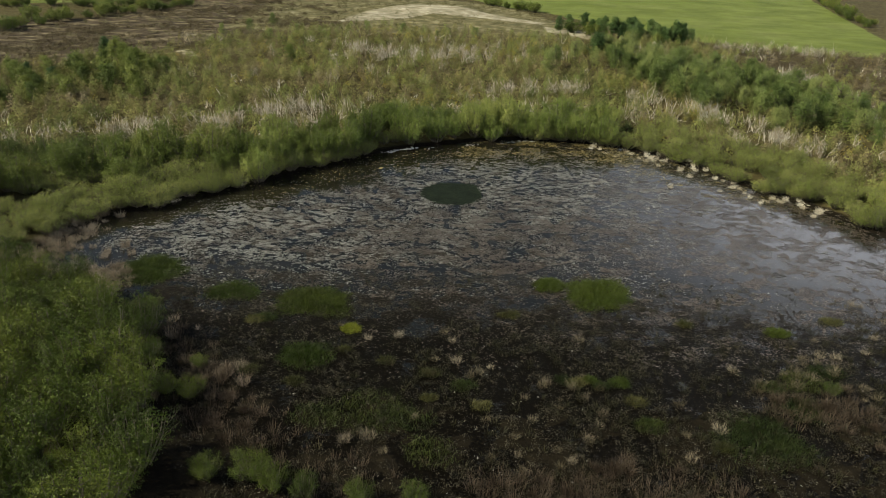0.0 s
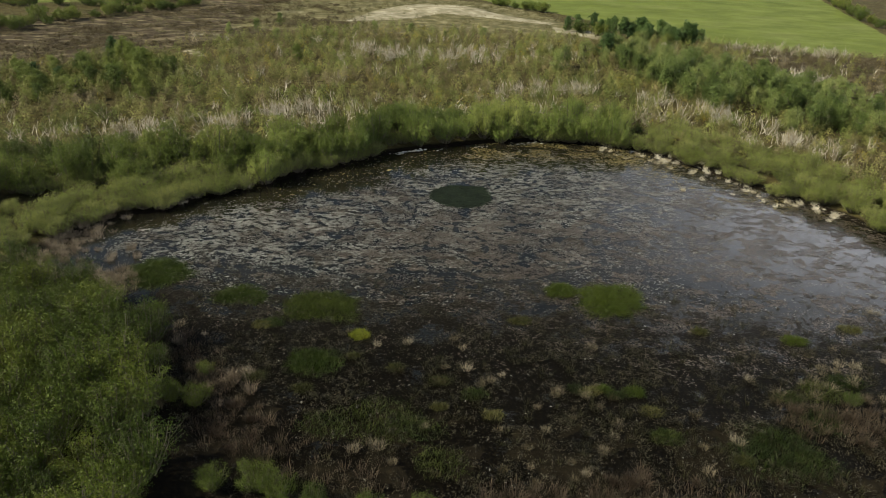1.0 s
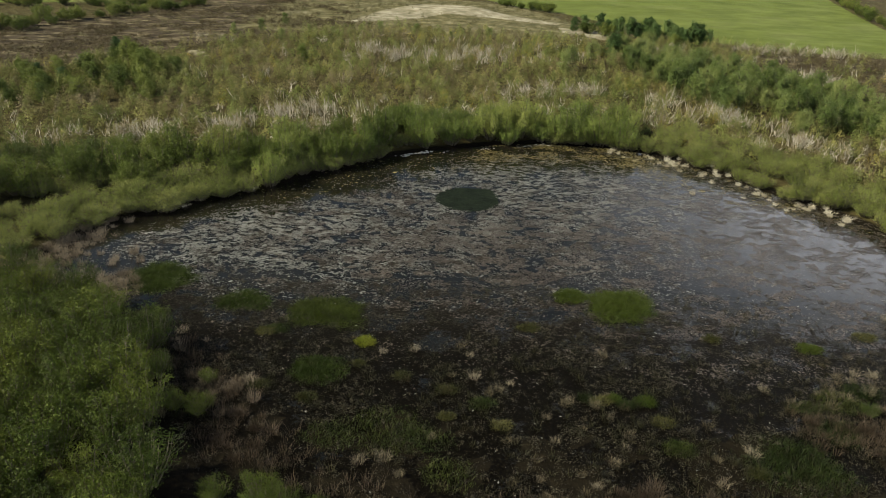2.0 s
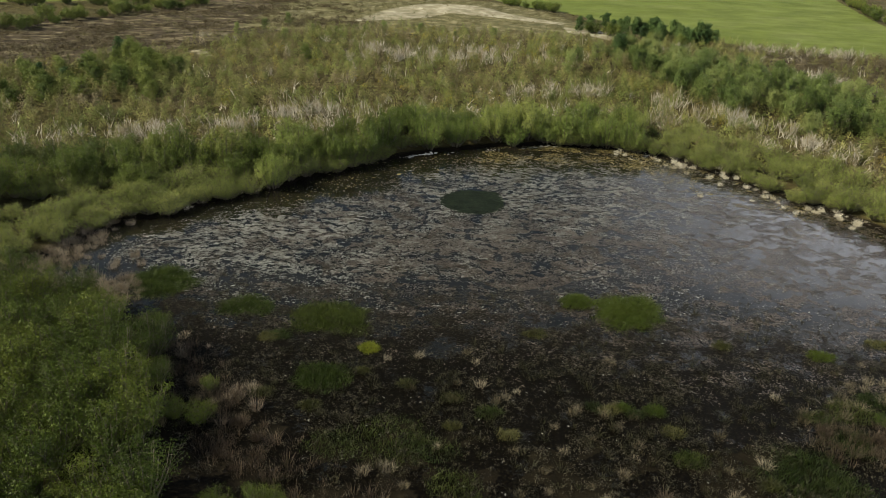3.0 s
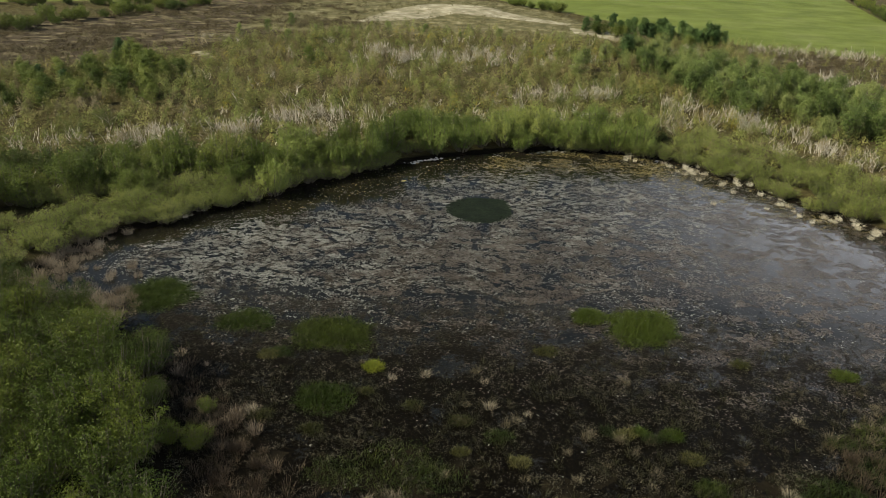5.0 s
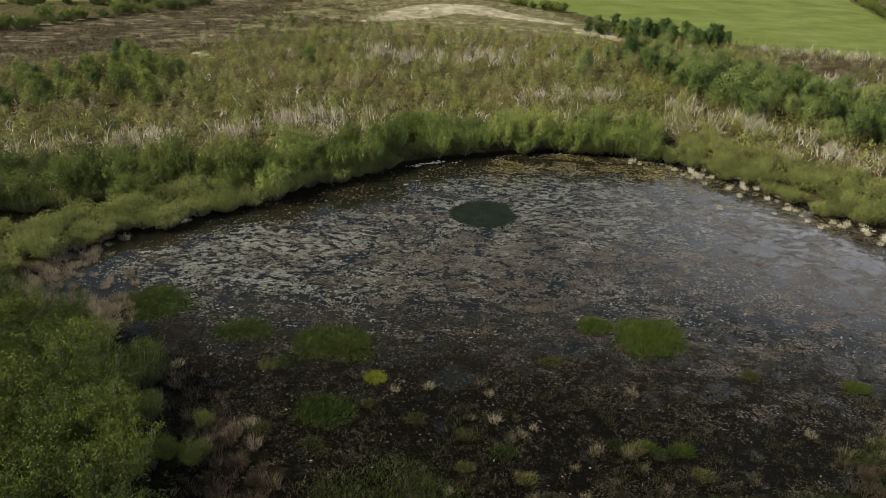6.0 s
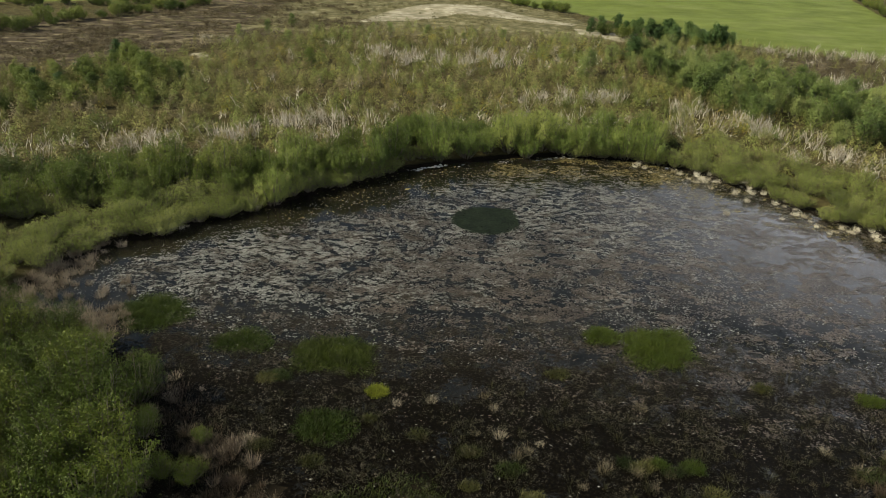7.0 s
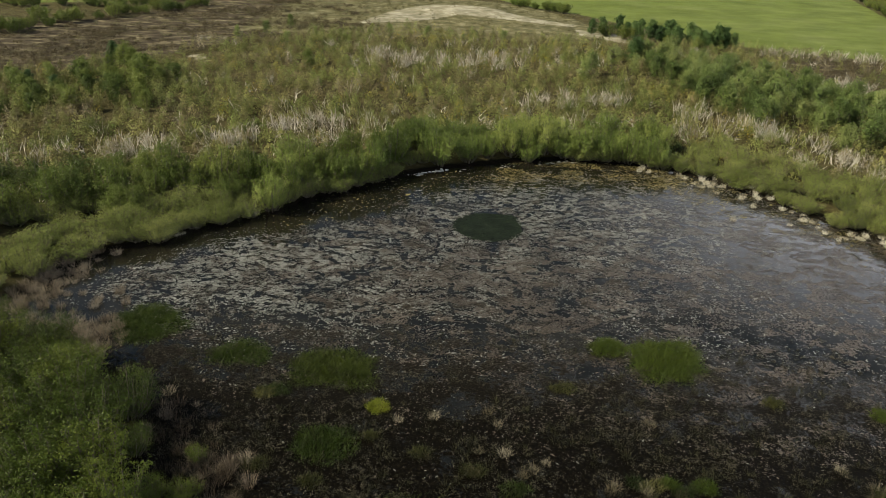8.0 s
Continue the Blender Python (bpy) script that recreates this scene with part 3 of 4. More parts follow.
def pad_density(x, y, d):
    left = np.exp(-(((x + 10) / 7.5) ** 2 + ((y - 38.5) / 5) ** 2))
    back = np.exp(-(((x - 5) / 9) ** 2 + ((y - 46) / 5) ** 2))
    rest = (0.005 + 0.14 * step(y, 29, 36)) * (1 - 0.3 * step(x, 8, 15))
    patch = fbm(x / 1.5, y / 1.0, 44)
    fine = fbm(x / 0.30, y / 0.20, 47, 3)
    return np.clip(left + back + rest, 0, 1) * (0.3 + 0.7 * step(patch, 0.38, 0.58)) * step(fine, 0.41, 0.57) * np.maximum(clear_margin(x, y, d), 0.10 * step(-d, 0.8, 1.6))


def olive_density(x, y, d):
    shore = step(-d, 0, 0.6) * step(d, -5.5, -2.5) * step(y, 40, 46) * (0.08 + 0.92 * step(x, -2, 3)) * (0.35 + 0.65 * step(-x, -15, -11))
    return np.clip(shore, 0, 1) * step(fbm(x / 1.4, y / 0.8, 57), 0.34, 0.56)


floaters("brown_pond_litter", "brown mat of dead floating pondweed and litter", 1200000, 0.058, M_MAT, mat_density, 3, 0.004, 0.06)
floaters("floating_pondweed", "pale grey green floating pondweed leaves", 1500000, 0.052, M_PAD, pad_density, 4, 0.010, 0.05)
floaters("olive_pondweed", "olive brown pondweed at the pond margin", 300000, 0.08, M_OLIVE, olive_density, 5, 0.012)

# ---- scrub: joined, too many to count ----
def clumps(name, label, seed, count, box, accept, radius, height, per, leaf, mat, category, slim=0.5, rise=0.4, taper=0.1):
    rng = np.random.default_rng(seed)
    x0, y0, x1, y1 = box
    p = np.column_stack([rng.uniform(x0, x1, count), rng.uniform(y0, y1, count)])
    p = p[rng.uniform(size=count) < accept(p)]
    n = len(p)
    r = radius * rng.uniform(0.6, 1.4, n)
    h = height * rng.uniform(0.5, 1.7, n)
    d = unit(rng.normal(size=(n, per, 3)))
    d[..., 2] = np.abs(d[..., 2])
    q = rng.uniform(0.35, 1.0, (n, per, 1)) ** 0.5
    c = d * q * np.stack([r, r, h], -1)[:, None, :]
    c[..., :2] *= 1.1 - taper * (d[..., 2:] * q)
    c += np.column_stack([p, np.maximum(ground_height(p[:, 0], p[:, 1]), -0.03)])[:, None, :]
    me = quads(name, *leaves(rng, c.reshape(-1, 3), d.reshape(-1, 3) + [0, 0, rise], leaf, leaf * slim), mat)
    at = me.color_attributes.new("shrub", "FLOAT_COLOR", "POINT")
    own = np.column_stack([rng.uniform(size=(n, 3)), np.ones(n)]).astype(np.float32)
    at.data.foreach_set("color", np.repeat(own, 3 * per, 0).ravel())
    tagged(new(name, me), label, category, kind="stuff")


THICKETS = [([(-18.0, 54.6), (-16.3, 56.7), (-14.9, 57.9), (-12.8, 61.9)], 1.0, 0.13), ([(-30.0, 49.4), (-26.0, 51.6), (-22.4, 52.2), (-20.1, 54.3)], 0.9, 0.22),
            ([(-12.4, 61.6), (-9.7, 60.2)], 0.8, 0.3), ([(16.4, 68.9), (16.9, 66.0), (18.9, 63.9), (22.4, 62.4)], 1.1, 0.12), ([(22.9, 58.8), (25.2, 56.6), (27.6, 54.2)], 1.3, 0.16),
            ([(29.9, 79.6), (31.0, 79.4)], 0.8, 0.07), ([(33.0, 80.6), (35.0, 80.8)], 1.0, 0.09), ([(-13.0, 85.2), (-6.5, 84.4), (1.4, 85.8)], 2.6, 0.09),
            ([(3.6, 69.4), (6.8, 70.8), (11.0, 71.6)], 1.1, 0.16), ([(21.0, 93.8), (23.2, 92.8)], 0.8, 0.15), ([(31.0, 98.4), (38.0, 96.6), (46.0, 94.6)], 0.9, 0.3)]


def near_thicket(p):
    """1 in a thicket of dead stems, falling to 0 outside it."""
    out = np.zeros(len(p))
    for line, wide, _ in THICKETS:
        for a, b in zip(np.array(line), np.array(line)[1:]):
            s = np.clip(((p - a) @ (b - a)) / ((b - a) @ (b - a)), 0, 1)
            out = np.maximum(out, np.exp(-(np.hypot(*(p - a - s[:, None] * (b - a)).T) / (wide + 0.4)) ** 2))
    return out


def heath_zone(p):
    d = sdist(p, POND)
    out = step(d, 2.5, 4.5) * step(sdist(p, FIELD), 1, 3) * step(sdist(p, MOOR), -3, 4) * (0.22 + 0.78 * step(sdist(p, BROWN), -4, 2)) * step(sdist(p, SAND), 0, 2) * step(sdist(p, TRACK), 0, 1)
    out = out * step(np.hypot(p[:, 0] + 29.2, p[:, 1] - 82.9), 1.8, 2.8)
    far = step(p[:, 1], 97, 106)
    return out * (1 - 0.93 * far) * (0.45 + 0.55 * step(fbm(p[:, 0] / 3, p[:, 1] / 3, 70), 0.35, 0.6)) * step(p[:, 1], 40, 46) * (1 - 0.35 * near_thicket(p))


def brown_zone(p):
    return step(-sdist(p, BROWN), -3, 2) * step(sdist(p, POND), 4, 7)


def moor_zone(p):
    return step(-sdist(p, MOOR), -4, 4) * step(fbm(p[:, 0] / 5, p[:, 1] / 3, 77), 0.38, 0.6) * step(np.hypot(p[:, 0] + 29.2, p[:, 1] - 82.9), 1.6, 2.4) * (1 - 0.8 * np.exp(-(((p[:, 0] + 32) / 6) ** 2 + ((p[:, 1] - 94) / 2.5) ** 2)))


clumps("heath_scrub", "dense olive green and brown heath scrub", 11, 12500, (-50, 44, 52, 108), heath_zone, 0.50, 1.0, 100, 0.125, M_HEATH, "scrub", 0.6, 0.2, 0.55)
clumps("gorse", "yellow flowering gorse among the heath scrub", 12, 2600, (-45, 44, 48, 104), lambda p: heath_zone(p) * step(fbm(p[:, 0] / 5, p[:, 1] / 5, 71), 0.60, 0.68), 0.5, 1.0, 60, 0.10, M_GORSE, "gorse")
clumps("brown_heather", "dark brown heather scrub", 13, 3500, (26, 46, 80, 102), brown_zone, 0.55, 0.6, 56, 0.15, M_HEATHER, "heather")
clumps("low_heather", "low dark heather on the open moor", 14, 8000, (-75, 56, -12, 140), moor_zone, 0.6, 0.30, 40, 0.18, M_HEATHER, "heather")


def far_grass_zone(p):
    open_ = np.maximum(step(-sdist(p, MOOR), -3, 3) * 0.55, step(p[:, 1], 99, 104))
    return open_ * step(sdist(p, FIELD), 0.3, 1.2) * (0.25 + 0.75 * step(fbm(p[:, 0] / 2.5, p[:, 1] / 2, 67), 0.42, 0.6)) * (1 - 0.85 * step(-sdist(p, SAND), -0.5, 0.8)) * step(sdist(p, TRACK), 0, 0.8) * step(np.hypot(p[:, 0] + 29.2, p[:, 1] - 82.9), 1.6, 2.4)


clumps("dry_grass", "dry tan and olive grass on the moor", 20, 9000, (-66, 60, 34, 140), far_grass_zone, 0.45, 0.22, 20, 0.2, M_DRY, "grass", 0.3)


def bog_zone(p):
    return step(-p[:, 1], -34, -26) * step(-sdist(p, POND), -3, -1) * (0.2 + 0.8 * step(fbm(p[:, 0] / 1.8, p[:, 1] / 1.8, 63), 0.38, 0.58))


clumps("bog_sprigs", "low dark moss and sedge sprigs in the shallow bog", 17, 12000, (-17, 14, 19, 34), bog_zone, 0.17, 0.09, 13, 0.075, M_BOG, "bog plants")


def moss_zone(p):
    x, y = p.T
    patch = step(fbm(x / 1.3, y / 1.1, 91), 0.46, 0.58) * step(fbm(x / 0.42, y / 0.36, 95, 3), 0.48, 0.56)
    return (0.03 + 0.97 * patch) * step(-y, -36, -30) * step(-sdist(p, POND), -0.5, 0.8) * (0.45 + 0.55 * step(y, 20, 27))


clumps("moss_tufts", "tan and grey moss tufts over the dark bog", 18, 62000, (-18, 15, 20, 36), moss_zone, 0.11, 0.07, 9, 0.062, M_MOSS, "bog moss")


def fen_grass(name, label, seed, tufts, per, mat):
    """Thin low grass tufts all over the shallow bog; joined, too many to count."""
    rng = np.random.default_rng(seed)
    p = np.column_stack([rng.uniform(-16, 19, tufts), rng.uniform(15, 33, tufts)])
    p = p[rng.uniform(size=tufts) < bog_zone(p)]
    b = np.repeat(p, per, 0)
    n = len(b)
    out = rng.normal(size=(n, 2)) * 0.07
    b = np.column_stack([b + out, np.maximum(ground_height(b[:, 0], b[:, 1]), -0.02)])
    me = quads(name, *blades(rng, b, np.full(n, 0.16) * np.repeat(rng.uniform(0.5, 1.6, len(p)), per), out * 1.6, 0.014), mat)
    tagged(new(name, me), label, "fen grass", kind="stuff")


fen_grass("fen_grass", "thin olive and tan grass tufts in the shallow bog", 19, 2300, 22, M_FEN)


def dead_stems(name, label, seed, spots, per, height):
    """Thickets of bare bleached stems: a bent pole with two forks and a few crooked side shoots."""
    rng = np.random.default_rng(seed)
    p = np.repeat(np.asarray(spots), per, 0)
    n = len(p)
    lean = np.repeat(rng.normal(size=(len(spots), 2)) * 0.09, per, 0)
    a = np.column_stack([p + rng.normal(size=(n, 2)) * 0.24, np.zeros(n)])
    a[:, 2] = ground_height(a[:, 0], a[:, 1]) - 0.02
    h = height * rng.uniform(0.35, 1.2, n) * np.repeat(rng.uniform(0.6, 1.25, len(spots)), per)
    b = a + np.column_stack([lean + rng.normal(size=(n, 2)) * 0.13, h * 0.5])
    c = b + np.column_stack([lean * 0.5 + rng.normal(size=(n, 2)) * 0.19, h * 0.5 * rng.uniform(0.5, 1.2, n)])
    e = b + np.column_stack([rng.normal(size=(n, 2)) * 0.20, h * 0.33])
    r = 0.023 * rng.uniform(0.6, 1.5, n)
    me = quads(name, *joined(sticks(a, b, r, r * 0.8), sticks(b, c, r * 0.8, r * 0.35), sticks(b, e, r * 0.6, r * 0.3)), M_DEAD)
    tagged(new(name, me), label, "dead shrubs", kind="stuff")


def dead_spots(seed, count):
    rng = np.random.default_rng(seed)
    p = np.column_stack([rng.uniform(-48, 46, count), rng.uniform(42, 98, count)])
    d = sdist(p, POND)
    band = np.exp(-((d - 7.5) / 3.0) ** 2) * 0.7 + 0.12 + 0.3 * np.exp(-(((p[:, 0] + 4) / 16) ** 2 + ((p[:, 1] - 90) / 6) ** 2))
    band *= step(d, 4.6, 6.4)
    band *= step(fbm(p[:, 0] / 4, p[:, 1] / 2.5, 81), 0.44, 0.64) * step(sdist(p, MOOR), 0, 4) * step(sdist(p, FIELD), 1, 3)
    return p[rng.uniform(size=count) < band]


dead_stems("dead_stems", "bleached standing dead stems among the scrub", 15, dead_spots(16, 6500), 6, 0.95)
rd = np.random.default_rng(151)
thick_spots = []
for line, wide, gap in THICKETS:
    thick_spots += along(line, gap, rd, (-wide, wide), 0.55)
thick_spots = np.array(thick_spots)
thick_spots = thick_spots[fbm(thick_spots[:, 0] / 1.1, thick_spots[:, 1] / 1.6, 153) > 0.47]
dead_stems("dead_thicket", "tall thicket of bleached bare dead shrub stems", 152, thick_spots, 9, 1.15)

# ---- bushes and trees ----
rb = np.random.default_rng(100)
WILLOWS = [bush("willow_bush", "rounded green willow bush on the pond bank", bush_meshes(rb, "willow", 1.5, 2.75, 9000, 0.082, M_WILLOW, 30, 60), "willows round the pond") for _ in range(5)]
LOW = [bush("bog_myrtle_bush", "low olive green bush at the water's edge", bush_meshes(rb, "low_bush", 1.15, 1.2, 4400, 0.056, M_MYRTLE, 44, 34, 1.6), "low bushes round the pond") for _ in range(4)]
SALLOWS = [bush("sallow_bush", "leafy yellow green sallow bush on the near bank", bush_meshes(rb, "sallow", 1.35, 2.1, 8000, 0.060, M_SALLOW, 28, 60, 1.9), "sallows on the near bank") for _ in range(4)]
spots = along(SHORE[8:13], 1.6, rb, (0.3, 1.0), 0.25) + along(SHORE[12:18], 1.5, rb, (0.3, 0.9), 0.2) + along(SHORE[7:18], 1.8, rb, (2.4, 3.4), 0.4)
spots = [q for q in spots if not (-5.3 < q[0] < -4.3 and q[1] < 54.6)]
spots += [(-5.3, 55.8), (-4.2, 56.2), (-4.9, 57.2), (-3.4, 57.0)] + along(SHORE[7:12], 1.9, rb, (1.4, 2.2), 0.3)
west_spots = [q for n, q in enumerate(spots) if q[0] < -4.8 and n % 5 != 0]
scatter(WILLOWS, [q for q in spots if q not in west_spots], rb, 0.78, 1.15, (0.82, 1.05))
ALDERS = [bush("alder_bush", "dense dark green alder bush behind the pond bank", bush_meshes(rb, "alder", 1.5, 2.7, 8000, 0.090, M_ALDER, 28, 50), "alders behind the pond bank") for _ in range(3)]
spots = along([(-34, 41), (-27, 43.5), (-20, 46.5), (-16.5, 46.5)], 1.7, rb, (-0.5, 1.2), 0.4)
spots += along([(-33, 37.5), (-27, 39.5), (-22, 42.3), (-17.5, 44.6)], 1.5, rb, (-0.3, 0.6), 0.3)
spots += along(SHORE[4:8], 1.7, rb, (2.8, 3.8), 0.4) + west_spots
scatter(ALDERS, spots, rb, 0.7, 1.1, (0.85, 1.15))
low_spots = along(SHORE[16:24] + [(24.5, 40)], 1.25, rb, (0.1, 0.7), 0.2) + along(SHORE[17:24] + [(25, 40)], 1.35, rb, (1.5, 2.4), 0.35) + along(SHORE[17:24] + [(25, 40)], 1.5, rb, (2.8, 3.8), 0.4) + along(SHORE[17:24] + [(25, 40)], 1.5, rb, (4.2, 5.4), 0.4)
low_spots += along(SHORE[15:18], 0.9, rb, (0.0, 0.5), 0.15) + along(SHORE[3:8], 0.9, rb, (0.1, 0.7), 0.15)
low_spots += along(SHORE[5:9], 0.95, rb, (0.0, 0.6), 0.2) + along(SHORE[1:8], 1.0, rb, (1.2, 2.2), 0.3) + along([(-29, 31.6), (-24, 32.6), (-21.6, 34.2), (-20.4, 36.6)], 1.1, rb, (0.0, 0.8), 0.3) + along([(-30, 33.5), (-25, 35), (-22.5, 37.5)], 1.2, rb, (0.0, 1.2), 0.4) + along([(-26, 33), (-22, 35.5), (-20.6, 38), (-18.6, 40.2), (-15.8, 42.6), (-12.6, 45.0)], 1.15, rb, (0.3, 1.0), 0.25) + along([(-30, 36), (-25, 38), (-21, 41.5), (-18, 43.5)], 1.3, rb, (0.0, 1.2), 0.5)
low_spots += [(-4.9, 53.2), (-4.2, 53.7), (-3.5, 54.1)]
low_spots += [q for q in along(SHORE[8:13], 1.1, rb, (-0.1, 0.3), 0.12) if q[0] < -5.6]
scatter(LOW, low_spots, rb, 0.8, 1.15)
near_spots = []
for x, y in [(a, b) for a in np.arange(-24, -6, 1.5) for b in np.arange(14.0, 31.5, 1.5)]:
    x, y = x + rb.normal() * 0.3, y + rb.normal() * 0.3
    if sdist(np.array([(x, y)]), np.array([(-27, 30.6), (-19.3, 30.3), (-16.2, 29.2), (-12.7, 27.2), (-10.2, 24.6), (-9.5, 21.8), (-8.8, 19.6), (-8.5, 17), (-8.4, 13), (-27, 13)]))[0] < 0 and x > -15.2 - (y - 17) * 0.72:
        near_spots.append((x, y))
scatter(SALLOWS, near_spots, rb, 0.8, 1.1)
SMALL = [(-10.7, 24.2, 0.6), (-9.4, 22.6, 0.42), (-8.5, 22.6, 0.45), (-5.4, 18.6, 0.55), (-4.6, 18.2, 0.5), (-3.6, 18.0, 0.42), (-1.9, 17.8, 0.4), (-0.3, 17.9, 0.4), (-6.6, 18.4, 0.45), (14.8, 24.6, 0.3), (-8.8, 24.4, 0.3)]
for x, y, s in SMALL:
    m, sc = place(x, y, rb.uniform(0, 6.28), s)
    copy_thing(SALLOWS[rb.integers(0, 4)], m).scale = sc


def tree_meshes(rng, height, spread, n_leaf, leaf, mat):
    """A tapering trunk with rising limbs, each carrying sprays of leaves; uneven and open in outline."""
    z = np.linspace(0, height * 0.95, 7)
    axis = np.column_stack([np.cumsum(rng.normal(size=7) * 0.05), np.cumsum(rng.normal(size=7) * 0.05), z])
    r = np.linspace(0.11, 0.02, 7) * height / 5
    k = 30
    t = rng.uniform(0.07, 0.97, k)
    a0 = np.column_stack([np.interp(t * z[-1], z, axis[:, q]) for q in range(3)])
    ang = rng.uniform(0, 6.283, k)
    reach = spread * (1.06 - t) ** 0.55 * rng.uniform(0.5, 1.08, k)
    tip = a0 + np.column_stack([reach * np.cos(ang), reach * np.sin(ang), reach * rng.uniform(0.3, 0.9, k)])
    wood = joined(sticks(axis[:-1], axis[1:], r[:-1], r[1:]), sticks(a0, tip, np.full(k, 0.035), np.full(k, 0.010)))
    m = k * 18
    own = np.repeat(np.arange(k), 18)
    spray = a0[own] + (tip - a0)[own] * rng.uniform(0.25, 1.1, m)[:, None] + rng.normal(size=(m, 3)) * spread * 0.13
    pick = rng.integers(0, m, n_leaf)
    d = unit(rng.normal(size=(n_leaf, 3)))
    c = spray[pick] + d * (spread * 0.15 * rng.uniform(0.3, 1.0, n_leaf))[:, None]
    c[:, 2] = np.maximum(c[:, 2], 0.05)
    out = unit(c - [0, 0, height * 0.4])
    return quads("tree_crown", *leaves(rng, c, d * 0.6 + out + [0, 0, 0.2], leaf, leaf * 0.6), mat), quads("tree_trunk", *wood, M_BARK)


def tree(name, label, meshes, group):
    t = thing(name, label, "tree", group)
    part("crown", meshes[0], t)
    part("trunk", meshes[1], t, "grey bark trunk and limbs")
    return t


TREES = [tree("birch_tree", "small dark green tree beside the grass field", tree_meshes(rb, 4.0, 1.5, 5000, 0.17, M_TREE), "trees by the field") for _ in range(4)]
clump_spots = [(19.9, 105.2), (21.4, 105.6), (22.4, 106.4), (20.7, 106.6), (23.6, 104.9), (18.6, 107.8), (17.0, 109.2), (25.4, 102.8), (26.4, 102.2), (27.4, 101.9), (28.4, 102.2), (29.3, 102.0), (13.6, 109.9), (15.0, 110.4), (16.9, 93.9), (16.0, 91.6), (22.9, 103.6), (24.6, 104.0), (21.0, 104.4), (20.4, 105.9), (22.0, 104.9), (23.0, 106.1), (19.3, 106.3), (26.0, 103.0), (27.8, 102.6), (17.8, 108.4)]
scatter(TREES, [(x - 0.5, y - 2.0) for x, y in clump_spots], rb, 0.48, 0.72, (0.85, 1.2))
SHRUBS = [tree("birch_sapling", "bushy young birch standing in the heath scrub", tree_meshes(rb, 2.3, 1.1, 2400, 0.11, M_BIRCH), "saplings in the scrub") for _ in range(4)]
left_group = [(-36.3, 79.4), (-34.4, 77.4), (-33.0, 76.2), (-36.1, 64.5), (-34.6, 65.6), (-33.2, 67), (-31.8, 69), (-30.9, 71), (-29.6, 72.4), (-28.6, 73.6), (-38, 66), (-40, 68), (-37.4, 69.4), (-35.4, 70.8), (-33.5, 72.2), (-31.6, 74), (-41.5, 63.6), (-39.6, 61.6), (-37, 60.4), (-34.6, 60.8), (-32.4, 62.6), (-30.4, 65.4), (-43.5, 66), (-27.2, 63.8), (-28.8, 66.6)]
right_group = [(9.1, 79.3), (10.2, 83.0), (12.6, 86), (14.4, 84), (15.6, 90.2), (17, 88), (18.4, 84.8), (20.4, 86.4), (18.0, 79.0), (19.4, 75.6), (21.2, 72.4), (22.6, 75.0), (23.4, 69.8), (24.8, 72.2), (26.2, 68.0), (26.0, 74.6), (27.6, 70.6), (28.2, 66.2), (29.4, 68.8), (30.2, 64.4), (31.0, 72.0), (22.0, 78.4), (24.0, 80.4), (20.6, 81.6), (26.6, 78.0), (28.2, 62.2), (25.4, 64.4), (31.8, 60.2), (33.4, 63.6), (16.4, 82.0), (22.4, 66.6), (19.8, 69.4)]
lone = [(-24.8, 103.0), (-29, 95), (-26, 97.4), (-20.5, 98.6), (-18, 99.6), (-12, 98.6), (-7.4, 100.4), (-3, 98.8), (1.6, 100.2), (-22.4, 92.8)]
GREEN = np.array([(15, 90), (22, 92), (30, 80), (35, 70), (36, 60), (30, 55), (24, 61), (18, 70)])
fill = [(rb.uniform(14, 37), rb.uniform(54, 93)) for _ in range(330)]
fill = [q for q, d in zip(fill, sdist(np.array(fill), GREEN)) if d < 0][:110]
scatter(SHRUBS, right_group + fill, rb, 0.7, 1.1)
DARK_SHRUBS = [tree("alder_sapling", "dark green young alder at the moor's edge", tree_meshes(rb, 2.2, 1.1, 2400, 0.12, M_ALDER), "saplings at the moor's edge") for _ in range(3)]
scatter(DARK_SHRUBS, left_group + [(x + 1.1, y - 1.3) for x, y in left_group], rb, 0.6, 1.0)
for x, y, size in ((-36.2, 79.0, 0.52), (-37.6, 66.6, 0.45), (-35.2, 66.2, 0.4)):
    m, sc = place(x, y, size * 9, size)
    copy_thing(TREES[1], m).scale = sc
m, sc = place(-17.5, 80.6, 1.0, 0.85)
copy_thing(DARK_SHRUBS[0], m).scale = sc
scatter([copy_thing(SHRUBS[0], Matrix())], lone, rb, 0.35, 0.7)
HEDGE = [bush("hedge_bush", "dark hedge bush at the moor's far edge", bush_meshes(rb, "hedge", 1.7, 2.2, 1500, 0.20, M_ALDER, 18, 24), "far hedges") for _ in range(3)]
hedge_spots = along([(-60, 88), (-55, 92), (-52, 99), (-49, 106), (-44, 113), (-41, 119)], 1.4, rb, (-1, 1), 0.6) + along([(-80, 108), (-62, 113.5), (-53, 115), (-47, 122), (-36, 130)], 1.5, rb, (-1, 2), 0.8)
hedge_spots += along([(14, 108.4), (18, 103.9), (23, 100.9), (29, 100.0)], 3.2, rb, (-0.6, 0.4), 0.4)
hedge_spots += along([(3, 134), (7.5, 129), (12, 125.5)], 1.8, rb, (-0.6, 0.6), 0.3) + along([(60, 122), (66, 150), (72, 170)], 2.8, rb, (-2, -0.5), 0.6)
scatter(HEDGE, hedge_spots, rb, 0.5, 0.95)

